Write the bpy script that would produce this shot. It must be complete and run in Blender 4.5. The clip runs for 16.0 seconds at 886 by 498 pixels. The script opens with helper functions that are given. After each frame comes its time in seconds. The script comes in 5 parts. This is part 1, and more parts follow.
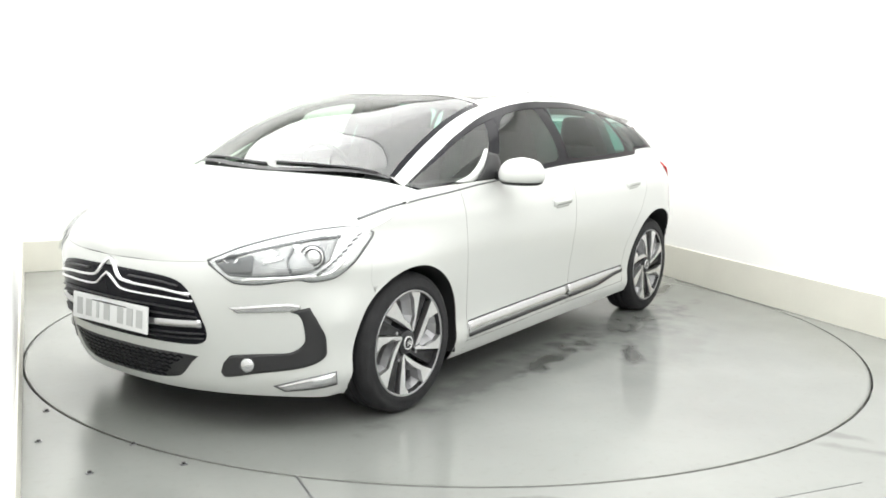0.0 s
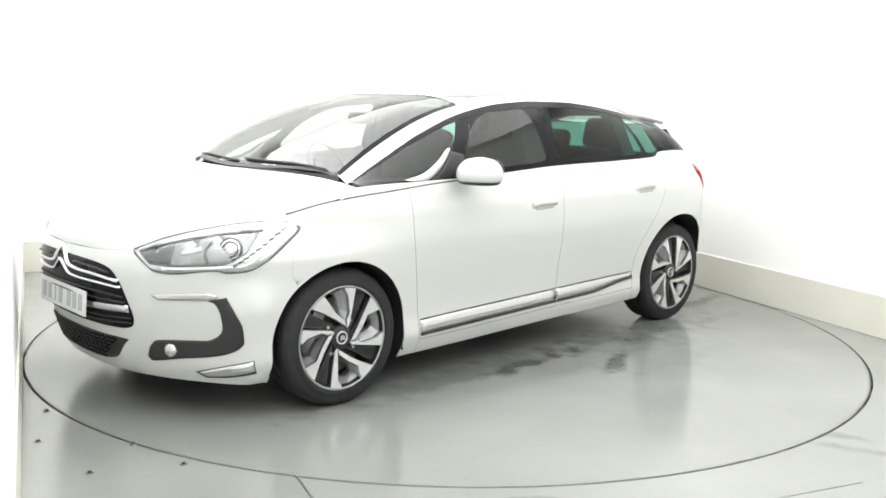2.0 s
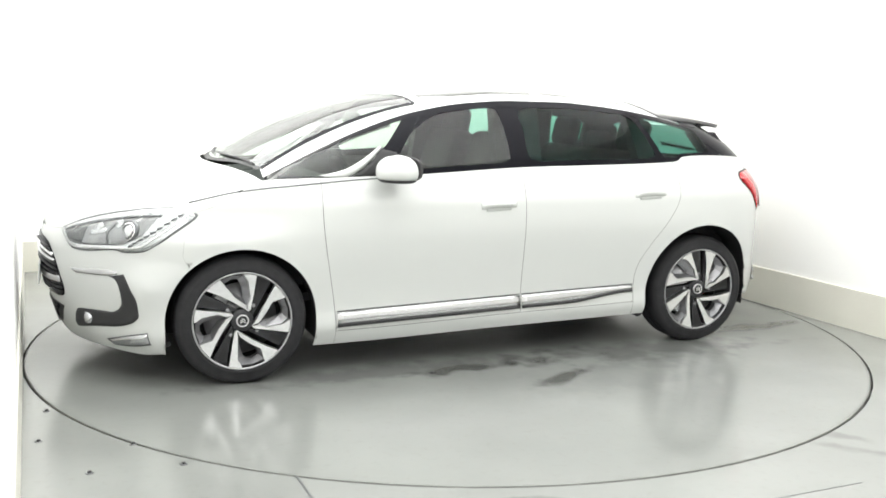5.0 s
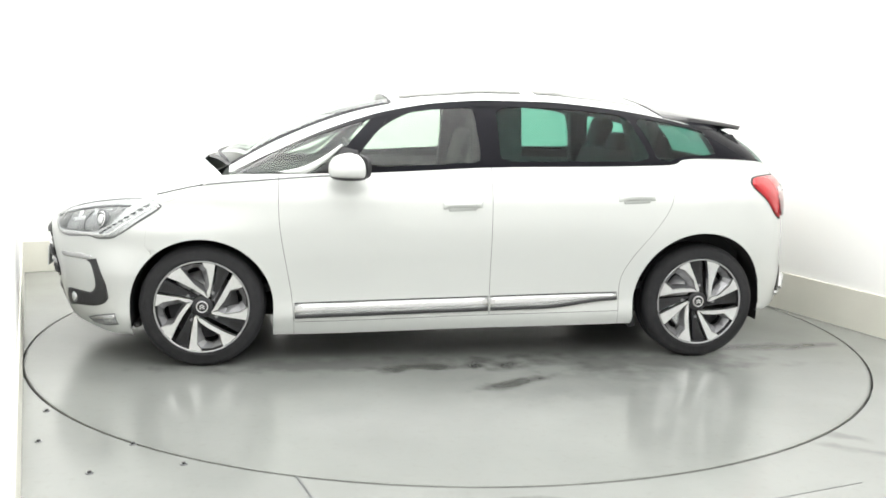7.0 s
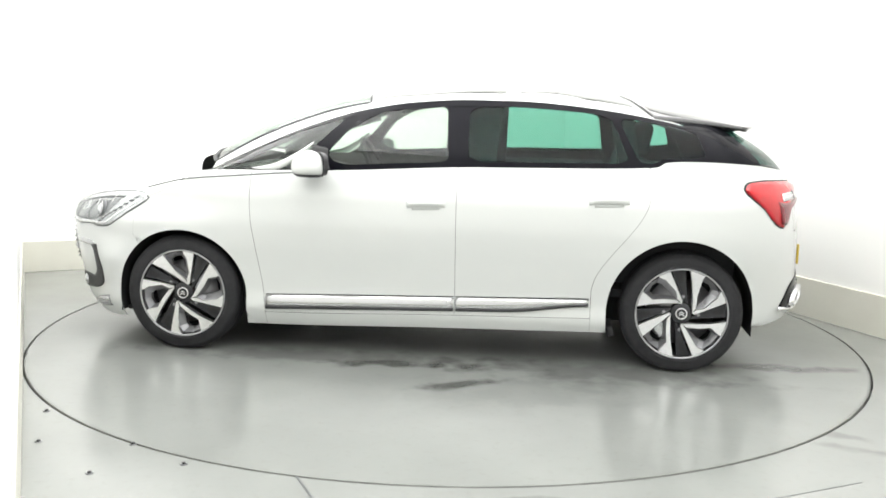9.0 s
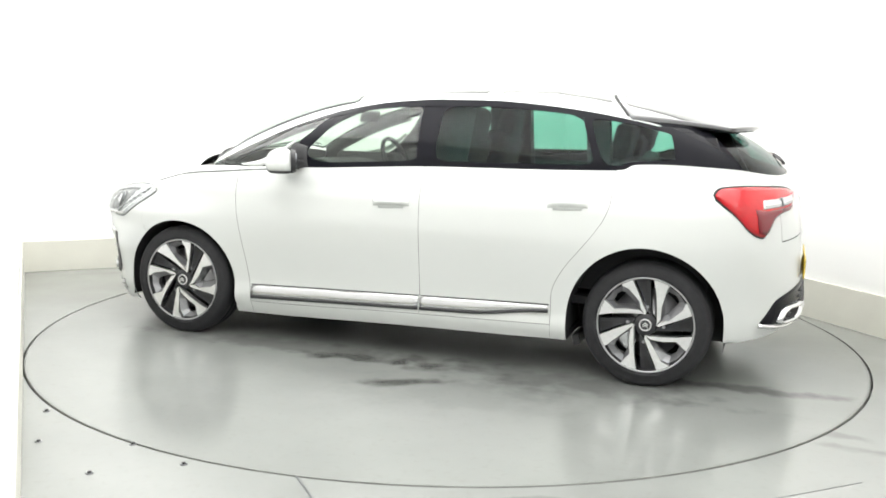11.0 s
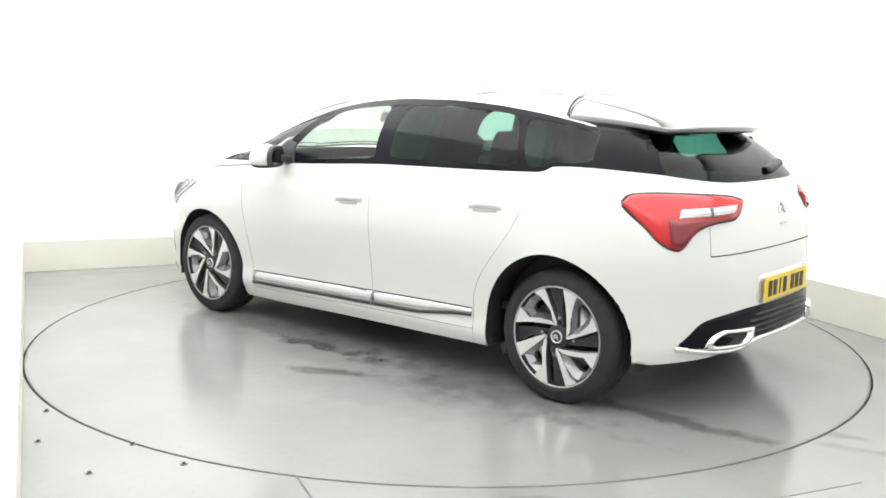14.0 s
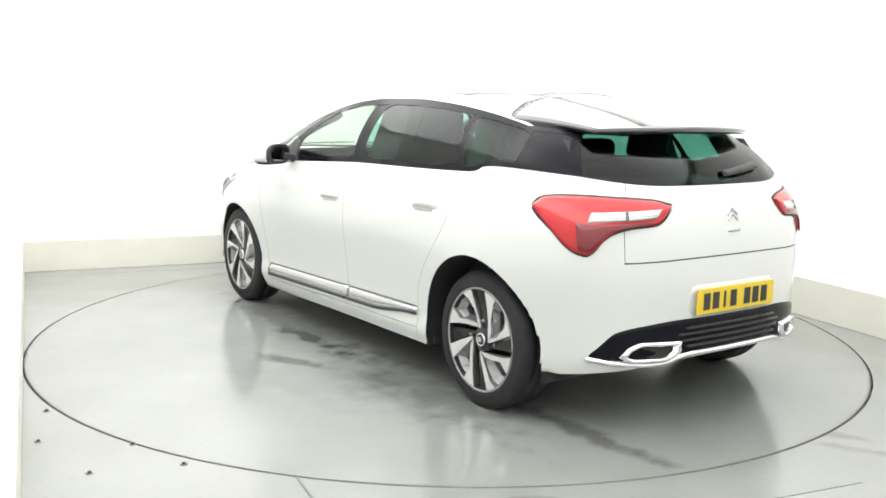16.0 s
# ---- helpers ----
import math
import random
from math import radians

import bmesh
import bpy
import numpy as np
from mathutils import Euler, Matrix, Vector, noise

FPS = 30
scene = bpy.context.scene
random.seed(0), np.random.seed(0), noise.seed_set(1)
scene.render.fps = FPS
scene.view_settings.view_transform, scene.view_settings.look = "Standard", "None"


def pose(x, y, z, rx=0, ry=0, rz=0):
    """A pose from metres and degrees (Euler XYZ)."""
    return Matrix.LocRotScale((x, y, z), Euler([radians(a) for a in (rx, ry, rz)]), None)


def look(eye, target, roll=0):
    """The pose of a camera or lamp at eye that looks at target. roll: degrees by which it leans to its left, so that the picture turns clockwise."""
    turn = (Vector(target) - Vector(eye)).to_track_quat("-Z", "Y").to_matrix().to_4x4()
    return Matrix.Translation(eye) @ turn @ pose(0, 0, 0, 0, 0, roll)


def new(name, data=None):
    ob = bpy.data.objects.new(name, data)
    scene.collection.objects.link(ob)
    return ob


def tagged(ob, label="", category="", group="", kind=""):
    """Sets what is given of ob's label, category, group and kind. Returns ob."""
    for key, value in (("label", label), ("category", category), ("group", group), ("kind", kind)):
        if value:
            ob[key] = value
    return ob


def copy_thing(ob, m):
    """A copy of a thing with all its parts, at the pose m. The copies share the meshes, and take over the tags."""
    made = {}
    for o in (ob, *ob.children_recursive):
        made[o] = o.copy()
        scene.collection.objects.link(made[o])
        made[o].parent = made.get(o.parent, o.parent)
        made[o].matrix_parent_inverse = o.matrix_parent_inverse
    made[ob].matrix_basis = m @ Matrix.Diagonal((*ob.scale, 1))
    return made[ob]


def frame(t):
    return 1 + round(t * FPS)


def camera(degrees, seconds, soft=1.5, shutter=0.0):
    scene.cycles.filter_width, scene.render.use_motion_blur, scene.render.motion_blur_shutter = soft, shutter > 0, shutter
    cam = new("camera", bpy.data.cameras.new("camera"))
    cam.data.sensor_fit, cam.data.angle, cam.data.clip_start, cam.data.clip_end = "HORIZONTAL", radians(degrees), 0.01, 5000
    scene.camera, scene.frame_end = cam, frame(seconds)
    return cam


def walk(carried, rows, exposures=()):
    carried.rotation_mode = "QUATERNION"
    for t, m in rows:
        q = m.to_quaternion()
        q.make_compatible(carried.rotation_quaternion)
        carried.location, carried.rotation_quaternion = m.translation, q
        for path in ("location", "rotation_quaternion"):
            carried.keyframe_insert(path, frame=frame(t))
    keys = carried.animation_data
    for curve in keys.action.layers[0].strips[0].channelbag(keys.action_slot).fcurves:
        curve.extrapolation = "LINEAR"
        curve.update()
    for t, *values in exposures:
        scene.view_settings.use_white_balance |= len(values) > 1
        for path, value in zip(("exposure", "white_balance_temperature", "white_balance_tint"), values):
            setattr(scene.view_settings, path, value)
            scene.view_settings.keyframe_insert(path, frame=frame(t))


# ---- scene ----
from mathutils.bvhtree import BVHTree

# ---- camera: fixed on its mount beside the long wall ----
EYE = Vector((0.0, -5.668, 1.409))
AIM = EYE + Vector((-0.006485, 0.987372, -0.158284))
cam = camera(51.25, 16.0, soft=1.7)
walk(cam, [(0.0, look(EYE, AIM, 1.24)), (16.0, look(EYE, AIM, 1.24))])

# the turn of the table, degrees at seconds
TURNS = [(0.0, 54.9), (0.25, 54.2), (0.5, 53.05), (0.75, 51.9), (1.0, 50.5), (1.5, 47.2), (2.0, 43.65), (3.0, 36.6),
         (4.0, 29.55), (6.0, 15.45), (8.0, 1.4), (10.0, -12.6), (12.0, -26.55), (14.0, -40.5), (15.0, -47.5), (16.0, -54.5)]
CAR_SIDE = 0.12          # the car stands this far off the table's axis

# ---- light ----
ROOM_TURN = math.radians(24.5)
RU = Vector((math.cos(ROOM_TURN), math.sin(ROOM_TURN), 0.0))     # across the room
RV = Vector((-math.sin(ROOM_TURN), math.cos(ROOM_TURN), 0.0))    # along the room, towards the back wall
U0, U1, V0, V1, HIGH = -2.448, 2.48, -6.6, 2.75, 3.1


def room(u, v, z):
    return RU * u + RV * v + Vector((0, 0, z))


scene.view_settings.exposure = 0.0
world = bpy.data.worlds.new("studio_air")
scene.world = world
world.use_nodes = True
world.node_tree.nodes["Background"].inputs[0].default_value = (1, 1, 1, 1)
world.node_tree.nodes["Background"].inputs[1].default_value = 0.05

LIGHT = 14.0
LAMP_ROWS = [(u, v) for v in (-5.55, -3.75, -1.95, -0.15, 1.65) for u in (-1.55, 0.0, 1.55)]


# ---- materials ----
def material(name, color, rough=0.5, metal=0.0, vary=0.0, scale=6.0, bump=0.0, bump_scale=60.0, coat=0.0, spec=0.5):
    m = bpy.data.materials.new(name)
    m.use_nodes = True
    nt = m.node_tree
    b = nt.nodes["Principled BSDF"]
    b.inputs["Base Color"].default_value = (*color, 1)
    b.inputs["Roughness"].default_value = rough
    b.inputs["Metallic"].default_value = metal
    b.inputs["Coat Weight"].default_value = coat
    b.inputs["Coat Roughness"].default_value = 0.04
    b.inputs["Specular IOR Level"].default_value = spec
    tc = nt.nodes.new("ShaderNodeTexCoord")
    if vary:
        n1 = nt.nodes.new("ShaderNodeTexNoise")
        n1.inputs["Scale"].default_value, n1.inputs["Detail"].default_value = scale, 6
        nt.links.new(tc.outputs["Object"], n1.inputs["Vector"])
        mix = nt.nodes.new("ShaderNodeMix")
        mix.data_type = "RGBA"
        mix.inputs[6].default_value = (*[c * (1 - vary) for c in color], 1)
        mix.inputs[7].default_value = (*[min(1, c * (1 + vary)) for c in color], 1)
        nt.links.new(n1.outputs["Fac"], mix.inputs[0])
        nt.links.new(mix.outputs[2], b.inputs["Base Color"])
    if bump:
        n2 = nt.nodes.new("ShaderNodeTexNoise")
        n2.inputs["Scale"].default_value, n2.inputs["Detail"].default_value = bump_scale, 4
        nt.links.new(tc.outputs["Object"], n2.inputs["Vector"])
        bp = nt.nodes.new("ShaderNodeBump")
        bp.inputs["Strength"].default_value, bp.inputs["Distance"].default_value = bump, 0.004
        nt.links.new(n2.outputs["Fac"], bp.inputs["Height"])
        nt.links.new(bp.outputs["Normal"], b.inputs["Normal"])
    return m


def glass(name, tint, base_sheen=0.075):
    """A thin pane: tinted straight-through light and a mirror sheen."""
    m = bpy.data.materials.new(name)
    m.use_nodes = True
    nt = m.node_tree
    nt.nodes.remove(nt.nodes["Principled BSDF"])
    out = nt.nodes["Material Output"]
    tr, gl, mix, lw = (nt.nodes.new(k) for k in ("ShaderNodeBsdfTransparent", "ShaderNodeBsdfGlossy", "ShaderNodeMixShader", "ShaderNodeLayerWeight"))
    tr.inputs[0].default_value = (*tint, 1)
    gl.inputs["Roughness"].default_value = 0.03
    lw.inputs["Blend"].default_value = 0.5
    power, sheen = nt.nodes.new("ShaderNodeMath"), nt.nodes.new("ShaderNodeMath")
    power.operation, sheen.operation = "POWER", "MULTIPLY_ADD"
    power.inputs[1].default_value = 4.5
    sheen.inputs[1].default_value, sheen.inputs[2].default_value = 0.65, base_sheen
    nt.links.new(lw.outputs["Facing"], power.inputs[0])
    nt.links.new(power.outputs[0], sheen.inputs[0])
    nt.links.new(sheen.outputs[0], mix.inputs[0])
    nt.links.new(tr.outputs[0], mix.inputs[1])
    nt.links.new(gl.outputs[0], mix.inputs[2])
    nt.links.new(mix.outputs[0], out.inputs["Surface"])
    return m


def lamp_glow(name, color, strength):
    m = bpy.data.materials.new(name)
    m.use_nodes = True
    b = m.node_tree.nodes["Principled BSDF"]
    b.inputs["Emission Color"].default_value = (*color, 1)
    b.inputs["Emission Strength"].default_value = strength
    return m


M_WALL = material("white_wall_paint", (0.9, 0.9, 0.885), 0.7, vary=0.02, scale=1.5, bump=0.1, bump_scale=40)
M_KERB = material("cream_kerb_paint", (0.68, 0.67, 0.60), 0.5, vary=0.06, scale=5, bump=0.2, bump_scale=30)
M_PAINT = material("white_car_paint", (0.58, 0.595, 0.58), 0.35, coat=1.0)
# the car paint again, darkened for the shade in the handle bowls
M_PAINT_SHADED = material("shaded_car_paint", (0.55, 0.565, 0.55), 0.4)
M_DARK = material("dark_gap", (0.015, 0.015, 0.016), 0.7)
M_BLACK = material("black_gloss_trim", (0.008, 0.008, 0.011), 0.2, spec=0.09)
M_PLASTIC = material("black_grained_plastic", (0.022, 0.022, 0.024), 0.5, bump=0.3, bump_scale=400)
M_RUBBER = material("tyre_rubber", (0.021, 0.021, 0.023), 0.7, vary=0.35, scale=22, bump=0.5, bump_scale=120, spec=0.3)
M_RIM = material("machined_alloy", (0.82, 0.82, 0.83), 0.34, 1.0, vary=0.12, scale=60)
M_RIM_LIP = material("brushed_rim_lip", (0.42, 0.42, 0.43), 0.4, 0.9, vary=0.2, scale=30)
M_RIM_DARK = material("dark_grey_alloy", (0.035, 0.035, 0.038), 0.4, 0.5)
M_CHROME = material("chrome", (0.82, 0.82, 0.83), 0.08, 1.0)
M_GLASS = glass("green_tinted_glass", (0.75, 0.85, 0.77), 0.055)
M_GLASS_DARK = glass("dark_privacy_glass", (0.36, 0.64, 0.55), 0.022)
M_BOWL = material("smoky_lamp_recess", (0.33, 0.335, 0.34), 0.28, 0.6, vary=0.45, scale=18)
M_LENS = glass("clear_lamp_lens", (0.93, 0.94, 0.94), 0.05)
M_RED = material("red_lamp_plastic", (0.50, 0.008, 0.014), 0.15, coat=0.4, vary=0.15, scale=30)
M_RED_DEEP = material("deep_red_lamp_plastic", (0.16, 0.003, 0.010), 0.15, coat=0.4)
M_REFLECTOR = material("silver_reflector", (0.62, 0.63, 0.64), 0.25, 0.8, vary=0.2, scale=40)
M_LAMP_GREY = material("grey_lamp_bowl", (0.13, 0.135, 0.14), 0.3, 0.5, vary=0.25, scale=25)
M_WHITE_PLATE = material("white_plate", (0.75, 0.76, 0.76), 0.3)
M_YELLOW_PLATE = material("yellow_plate", (0.70, 0.50, 0.03), 0.35)
M_INK = material("black_ink", (0.02, 0.02, 0.02), 0.5)
M_INK_GREY = material("grey_ink", (0.46, 0.47, 0.47), 0.5)
M_EDGE = material("worn_edge_metal", (0.16, 0.165, 0.155), 0.45, 0.4, vary=0.3, scale=12)
M_GLOSS = material("black_roof_glass", (0.015, 0.015, 0.017), 0.06, coat=1.0)
M_MIRROR = material("dark_mirror_glass", (0.16, 0.17, 0.18), 0.03, 1.0)
M_GLASS_REAR = glass("dark_rear_glass", (0.16, 0.33, 0.29), 0.026)
M_LINER = material("dark_headliner", (0.035, 0.035, 0.037), 0.9, bump=0.3, bump_scale=300)
M_RIM_GREY = material("grey_alloy", (0.30, 0.30, 0.31), 0.35, 0.7)
M_SATIN = material("satin_chrome", (0.58, 0.58, 0.59), 0.16, 1.0)
M_SCREEN = glass("windscreen_glass", (0.76, 0.85, 0.78), 0.13)
M_DISC = material("brake_steel", (0.35, 0.35, 0.36), 0.35, 1.0)
M_SEAT = material("black_leather", (0.016, 0.016, 0.018), 0.55, bump=0.3, bump_scale=80, spec=0.2)
M_DASH = material("dark_dashboard", (0.02, 0.02, 0.022), 0.65, bump=0.3, bump_scale=200, spec=0.2)


def floor_material(name, base, stains_and_shade):
    """Grey epoxy floor: worn gloss, faint cloudy dirt, and dark damp marks and painted shade at given places (x, y,
    radius x, radius y, strength).
    """
    m = bpy.data.materials.new(name)
    m.use_nodes = True
    nt = m.node_tree
    b = nt.nodes["Principled BSDF"]
    tc = nt.nodes.new("ShaderNodeTexCoord")
    cloud = nt.nodes.new("ShaderNodeTexNoise")
    cloud.inputs["Scale"].default_value, cloud.inputs["Detail"].default_value = 1.1, 8
    nt.links.new(tc.outputs["Object"], cloud.inputs["Vector"])
    ramp = nt.nodes.new("ShaderNodeValToRGB")
    ramp.color_ramp.elements[0].position, ramp.color_ramp.elements[1].position = 0.3, 0.72
    ramp.color_ramp.elements[0].color = (*[c * 0.91 for c in base], 1)
    ramp.color_ramp.elements[1].color = (*[c * 1.06 for c in base], 1)
    nt.links.new(cloud.outputs["Fac"], ramp.inputs[0])
    speck = nt.nodes.new("ShaderNodeTexNoise")
    speck.inputs["Scale"].default_value, speck.inputs["Detail"].default_value = 26.0, 8
    nt.links.new(tc.outputs["Object"], speck.inputs["Vector"])
    grime = nt.nodes.new("ShaderNodeMapRange")
    grime.inputs["From Min"].default_value, grime.inputs["From Max"].default_value = 0.56, 0.74
    grime.inputs["To Min"].default_value, grime.inputs["To Max"].default_value = 0.0, 0.12
    nt.links.new(speck.outputs["Fac"], grime.inputs["Value"])
    dirt = nt.nodes.new("ShaderNodeMix")
    dirt.data_type = "RGBA"
    dirt.inputs[7].default_value = (0.16, 0.15, 0.125, 1)
    nt.links.new(grime.outputs[0], dirt.inputs[0])
    nt.links.new(ramp.outputs[0], dirt.inputs[6])
    color = dirt.outputs[2]
    warp = nt.nodes.new("ShaderNodeTexNoise")
    warp.inputs["Scale"].default_value, warp.inputs["Detail"].default_value = 7.0, 6
    nt.links.new(tc.outputs["Object"], warp.inputs["Vector"])
    for x, y, rx, ry, turn, strength in stains_and_shade:
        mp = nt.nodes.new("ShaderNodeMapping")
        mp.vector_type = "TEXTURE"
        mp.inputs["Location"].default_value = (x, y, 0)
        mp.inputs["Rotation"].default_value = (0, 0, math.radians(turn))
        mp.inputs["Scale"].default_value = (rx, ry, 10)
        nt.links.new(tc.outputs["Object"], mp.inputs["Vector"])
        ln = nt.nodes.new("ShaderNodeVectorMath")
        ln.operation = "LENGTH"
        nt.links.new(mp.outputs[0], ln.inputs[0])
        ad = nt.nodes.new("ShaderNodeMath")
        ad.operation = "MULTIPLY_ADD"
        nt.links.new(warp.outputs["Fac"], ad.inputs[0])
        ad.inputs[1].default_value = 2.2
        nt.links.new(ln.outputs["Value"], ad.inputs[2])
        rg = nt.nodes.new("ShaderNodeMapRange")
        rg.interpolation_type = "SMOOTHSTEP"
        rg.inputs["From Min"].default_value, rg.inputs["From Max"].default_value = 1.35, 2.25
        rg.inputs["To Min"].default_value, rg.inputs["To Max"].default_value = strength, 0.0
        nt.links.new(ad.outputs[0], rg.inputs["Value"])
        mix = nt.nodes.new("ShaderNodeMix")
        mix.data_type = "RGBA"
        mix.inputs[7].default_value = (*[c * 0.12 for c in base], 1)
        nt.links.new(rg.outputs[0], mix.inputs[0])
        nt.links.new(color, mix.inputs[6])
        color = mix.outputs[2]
    nt.links.new(color, b.inputs["Base Color"])
    rr = nt.nodes.new("ShaderNodeMapRange")
    rr.inputs["From Min"].default_value, rr.inputs["From Max"].default_value = 0.3, 0.72
    rr.inputs["To Min"].default_value, rr.inputs["To Max"].default_value = 0.12, 0.27
    scuff = nt.nodes.new("ShaderNodeTexNoise")
    scuff.inputs["Scale"].default_value, scuff.inputs["Detail"].default_value = 2.2, 4
    nt.links.new(tc.outputs["Object"], scuff.inputs["Vector"])
    nt.links.new(scuff.outputs["Fac"], rr.inputs["Value"])
    nt.links.new(rr.outputs[0], b.inputs["Roughness"])
    b.inputs["Specular IOR Level"].default_value = 1.0
    bp = nt.nodes.new("ShaderNodeBump")
    fine = nt.nodes.new("ShaderNodeTexNoise")
    fine.inputs["Scale"].default_value, fine.inputs["Detail"].default_value = 9.0, 2
    nt.links.new(tc.outputs["Object"], fine.inputs["Vector"])
    bp.inputs["Strength"].default_value, bp.inputs["Distance"].default_value = 0.02, 0.01
    nt.links.new(fine.outputs["Fac"], bp.inputs["Height"])
    nt.links.new(bp.outputs["Normal"], b.inputs["Normal"])
    return m


FLOOR_BASE = (0.252, 0.262, 0.249)
M_FLOOR = floor_material("grey_epoxy_floor", FLOOR_BASE, [(2.0, 1.55, 0.42, 0.10, -66, 0.35), (2.28, 0.95, 0.5, 0.05, -66, 0.25), (-2.2, 1.75, 0.9, 0.05, 24, 0.12), (1.72, -1.78, 0.16, 0.05, -25, 0.3), (1.80, -1.98, 0.30, 0.05, -20, 0.3), (0.33, -2.52, 0.14, 0.03, 5, 0.3)])
# damp stains; the two long bands at y -0.8 also paint under-car shade
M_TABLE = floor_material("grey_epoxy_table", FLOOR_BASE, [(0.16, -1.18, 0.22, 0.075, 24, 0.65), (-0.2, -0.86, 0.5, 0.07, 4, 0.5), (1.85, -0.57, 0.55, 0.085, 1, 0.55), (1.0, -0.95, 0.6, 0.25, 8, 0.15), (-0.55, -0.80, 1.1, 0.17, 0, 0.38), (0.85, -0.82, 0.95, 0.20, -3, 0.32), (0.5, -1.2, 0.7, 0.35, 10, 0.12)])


# ---- mesh helpers ----
def mesh_object(name, bm, mat, smooth=True):
    me = bpy.data.meshes.new(name)
    bm.normal_update()
    bm.to_mesh(me)
    bm.free()
    if smooth:
        me.polygons.foreach_set("use_smooth", [True] * len(me.polygons))
    me.materials.append(mat)
    return new(name, me)


def part(name, bm, mat, parent, label="", smooth=True):
    ob = mesh_object(name, bm, mat, smooth)
    ob.parent = parent
    if label:
        ob["label"] = label
    return ob


def box(bm, size, m=None, bevel=0.0, segments=2):
    """Adds a box of that size, bevelled, at the pose m."""
    r = bmesh.ops.create_cube(bm, size=1.0)
    verts = r["verts"]
    bmesh.ops.scale(bm, vec=size, verts=verts)
    if bevel:
        edges = list({e for v in verts for e in v.link_edges})
        r = bmesh.ops.bevel(bm, geom=edges, offset=bevel, segments=segments, affect="EDGES", profile=0.5)
        verts = list({v for f in r["faces"] for v in f.verts} | {v for v in verts if v.is_valid})
    if m is not None:
        bmesh.ops.transform(bm, matrix=m, verts=verts)
    return verts


def prism(bm, pts, z0, z1):
    lo = [bm.verts.new((x, y, z0)) for x, y in pts]
    hi = [bm.verts.new((x, y, z1)) for x, y in pts]
    n = len(pts)
    bm.faces.new(hi)
    bm.faces.new(lo[::-1])
    for i in range(n):
        bm.faces.new((lo[i], lo[(i + 1) % n], hi[(i + 1) % n], hi[i]))


def lathe(bm, profile, axis_m, steps=64, closed=False):
    """Turns (radius, along) pairs about the local y axis, placed by axis_m."""
    rings = []
    for r, h in profile:
        rings.append([bm.verts.new(axis_m @ Vector((r * math.cos(2 * math.pi * k / steps), h, r * math.sin(2 * math.pi * k / steps)))) for k in range(steps)])
    pairs = list(zip(rings, rings[1:])) + ([(rings[-1], rings[0])] if closed else [])
    for a, b in pairs:
        for k in range(steps):
            bm.faces.new((a[k], a[(k + 1) % steps], b[(k + 1) % steps], b[k]))
    return rings


def grid(bm, P):
    """Quads over an array of points, rows by columns; returns the vertices."""
    V = [[bm.verts.new(p) for p in row] for row in P]
    for a, b in zip(V, V[1:]):
        for i in range(len(a) - 1):
            bm.faces.new((a[i], a[i + 1], b[i + 1], b[i]))
    return V


def curve(xs, ys):
    """A smooth line through (xs, ys) that does not overshoot."""
    xs, ys = np.array(xs, float), np.array(ys, float)
    h, d = np.diff(xs), np.diff(ys) / np.diff(xs)
    m = np.zeros(len(xs))
    for i in range(1, len(xs) - 1):
        if d[i - 1] * d[i] > 0:
            w1, w2 = 2 * h[i] + h[i - 1], h[i] + 2 * h[i - 1]
            m[i] = (w1 + w2) / (w1 / d[i - 1] + w2 / d[i])
    m[0], m[-1] = d[0], d[-1]

    def at(x):
        x = np.clip(np.asarray(x, float), xs[0], xs[-1])
        i = np.clip(np.searchsorted(xs, x) - 1, 0, len(xs) - 2)
        t = (x - xs[i]) / h[i]
        return ((2 * t**3 - 3 * t**2 + 1) * ys[i] + (t**3 - 2 * t**2 + t) * h[i] * m[i] + (-2 * t**3 + 3 * t**2) * ys[i + 1] + (t**3 - t**2) * h[i] * m[i + 1])
    return at


def ramp01(x, a, b):
    t = np.clip((np.asarray(x, float) - a) / (b - a), 0, 1)
    return t * t * (3 - 2 * t)


# ---- the room ----
def room_box(name, a, b, mat, label, kind="structure", bevel=0.0):
    """A block between two corners given in the room's own directions."""
    bm = bmesh.new()
    lo, hi = Vector([min(p) for p in zip(a, b)]), Vector([max(p) for p in zip(a, b)])
    box(bm, hi - lo, Matrix.Translation((lo + hi) / 2), bevel)
    ob = mesh_object(name, bm, mat, False)
    ob.matrix_world = Matrix.Rotation(ROOM_TURN, 4, "Z")
    return tagged(ob, label, name.split("_")[0], kind=kind)


TABLE_R, GAP = 2.434, 0.009


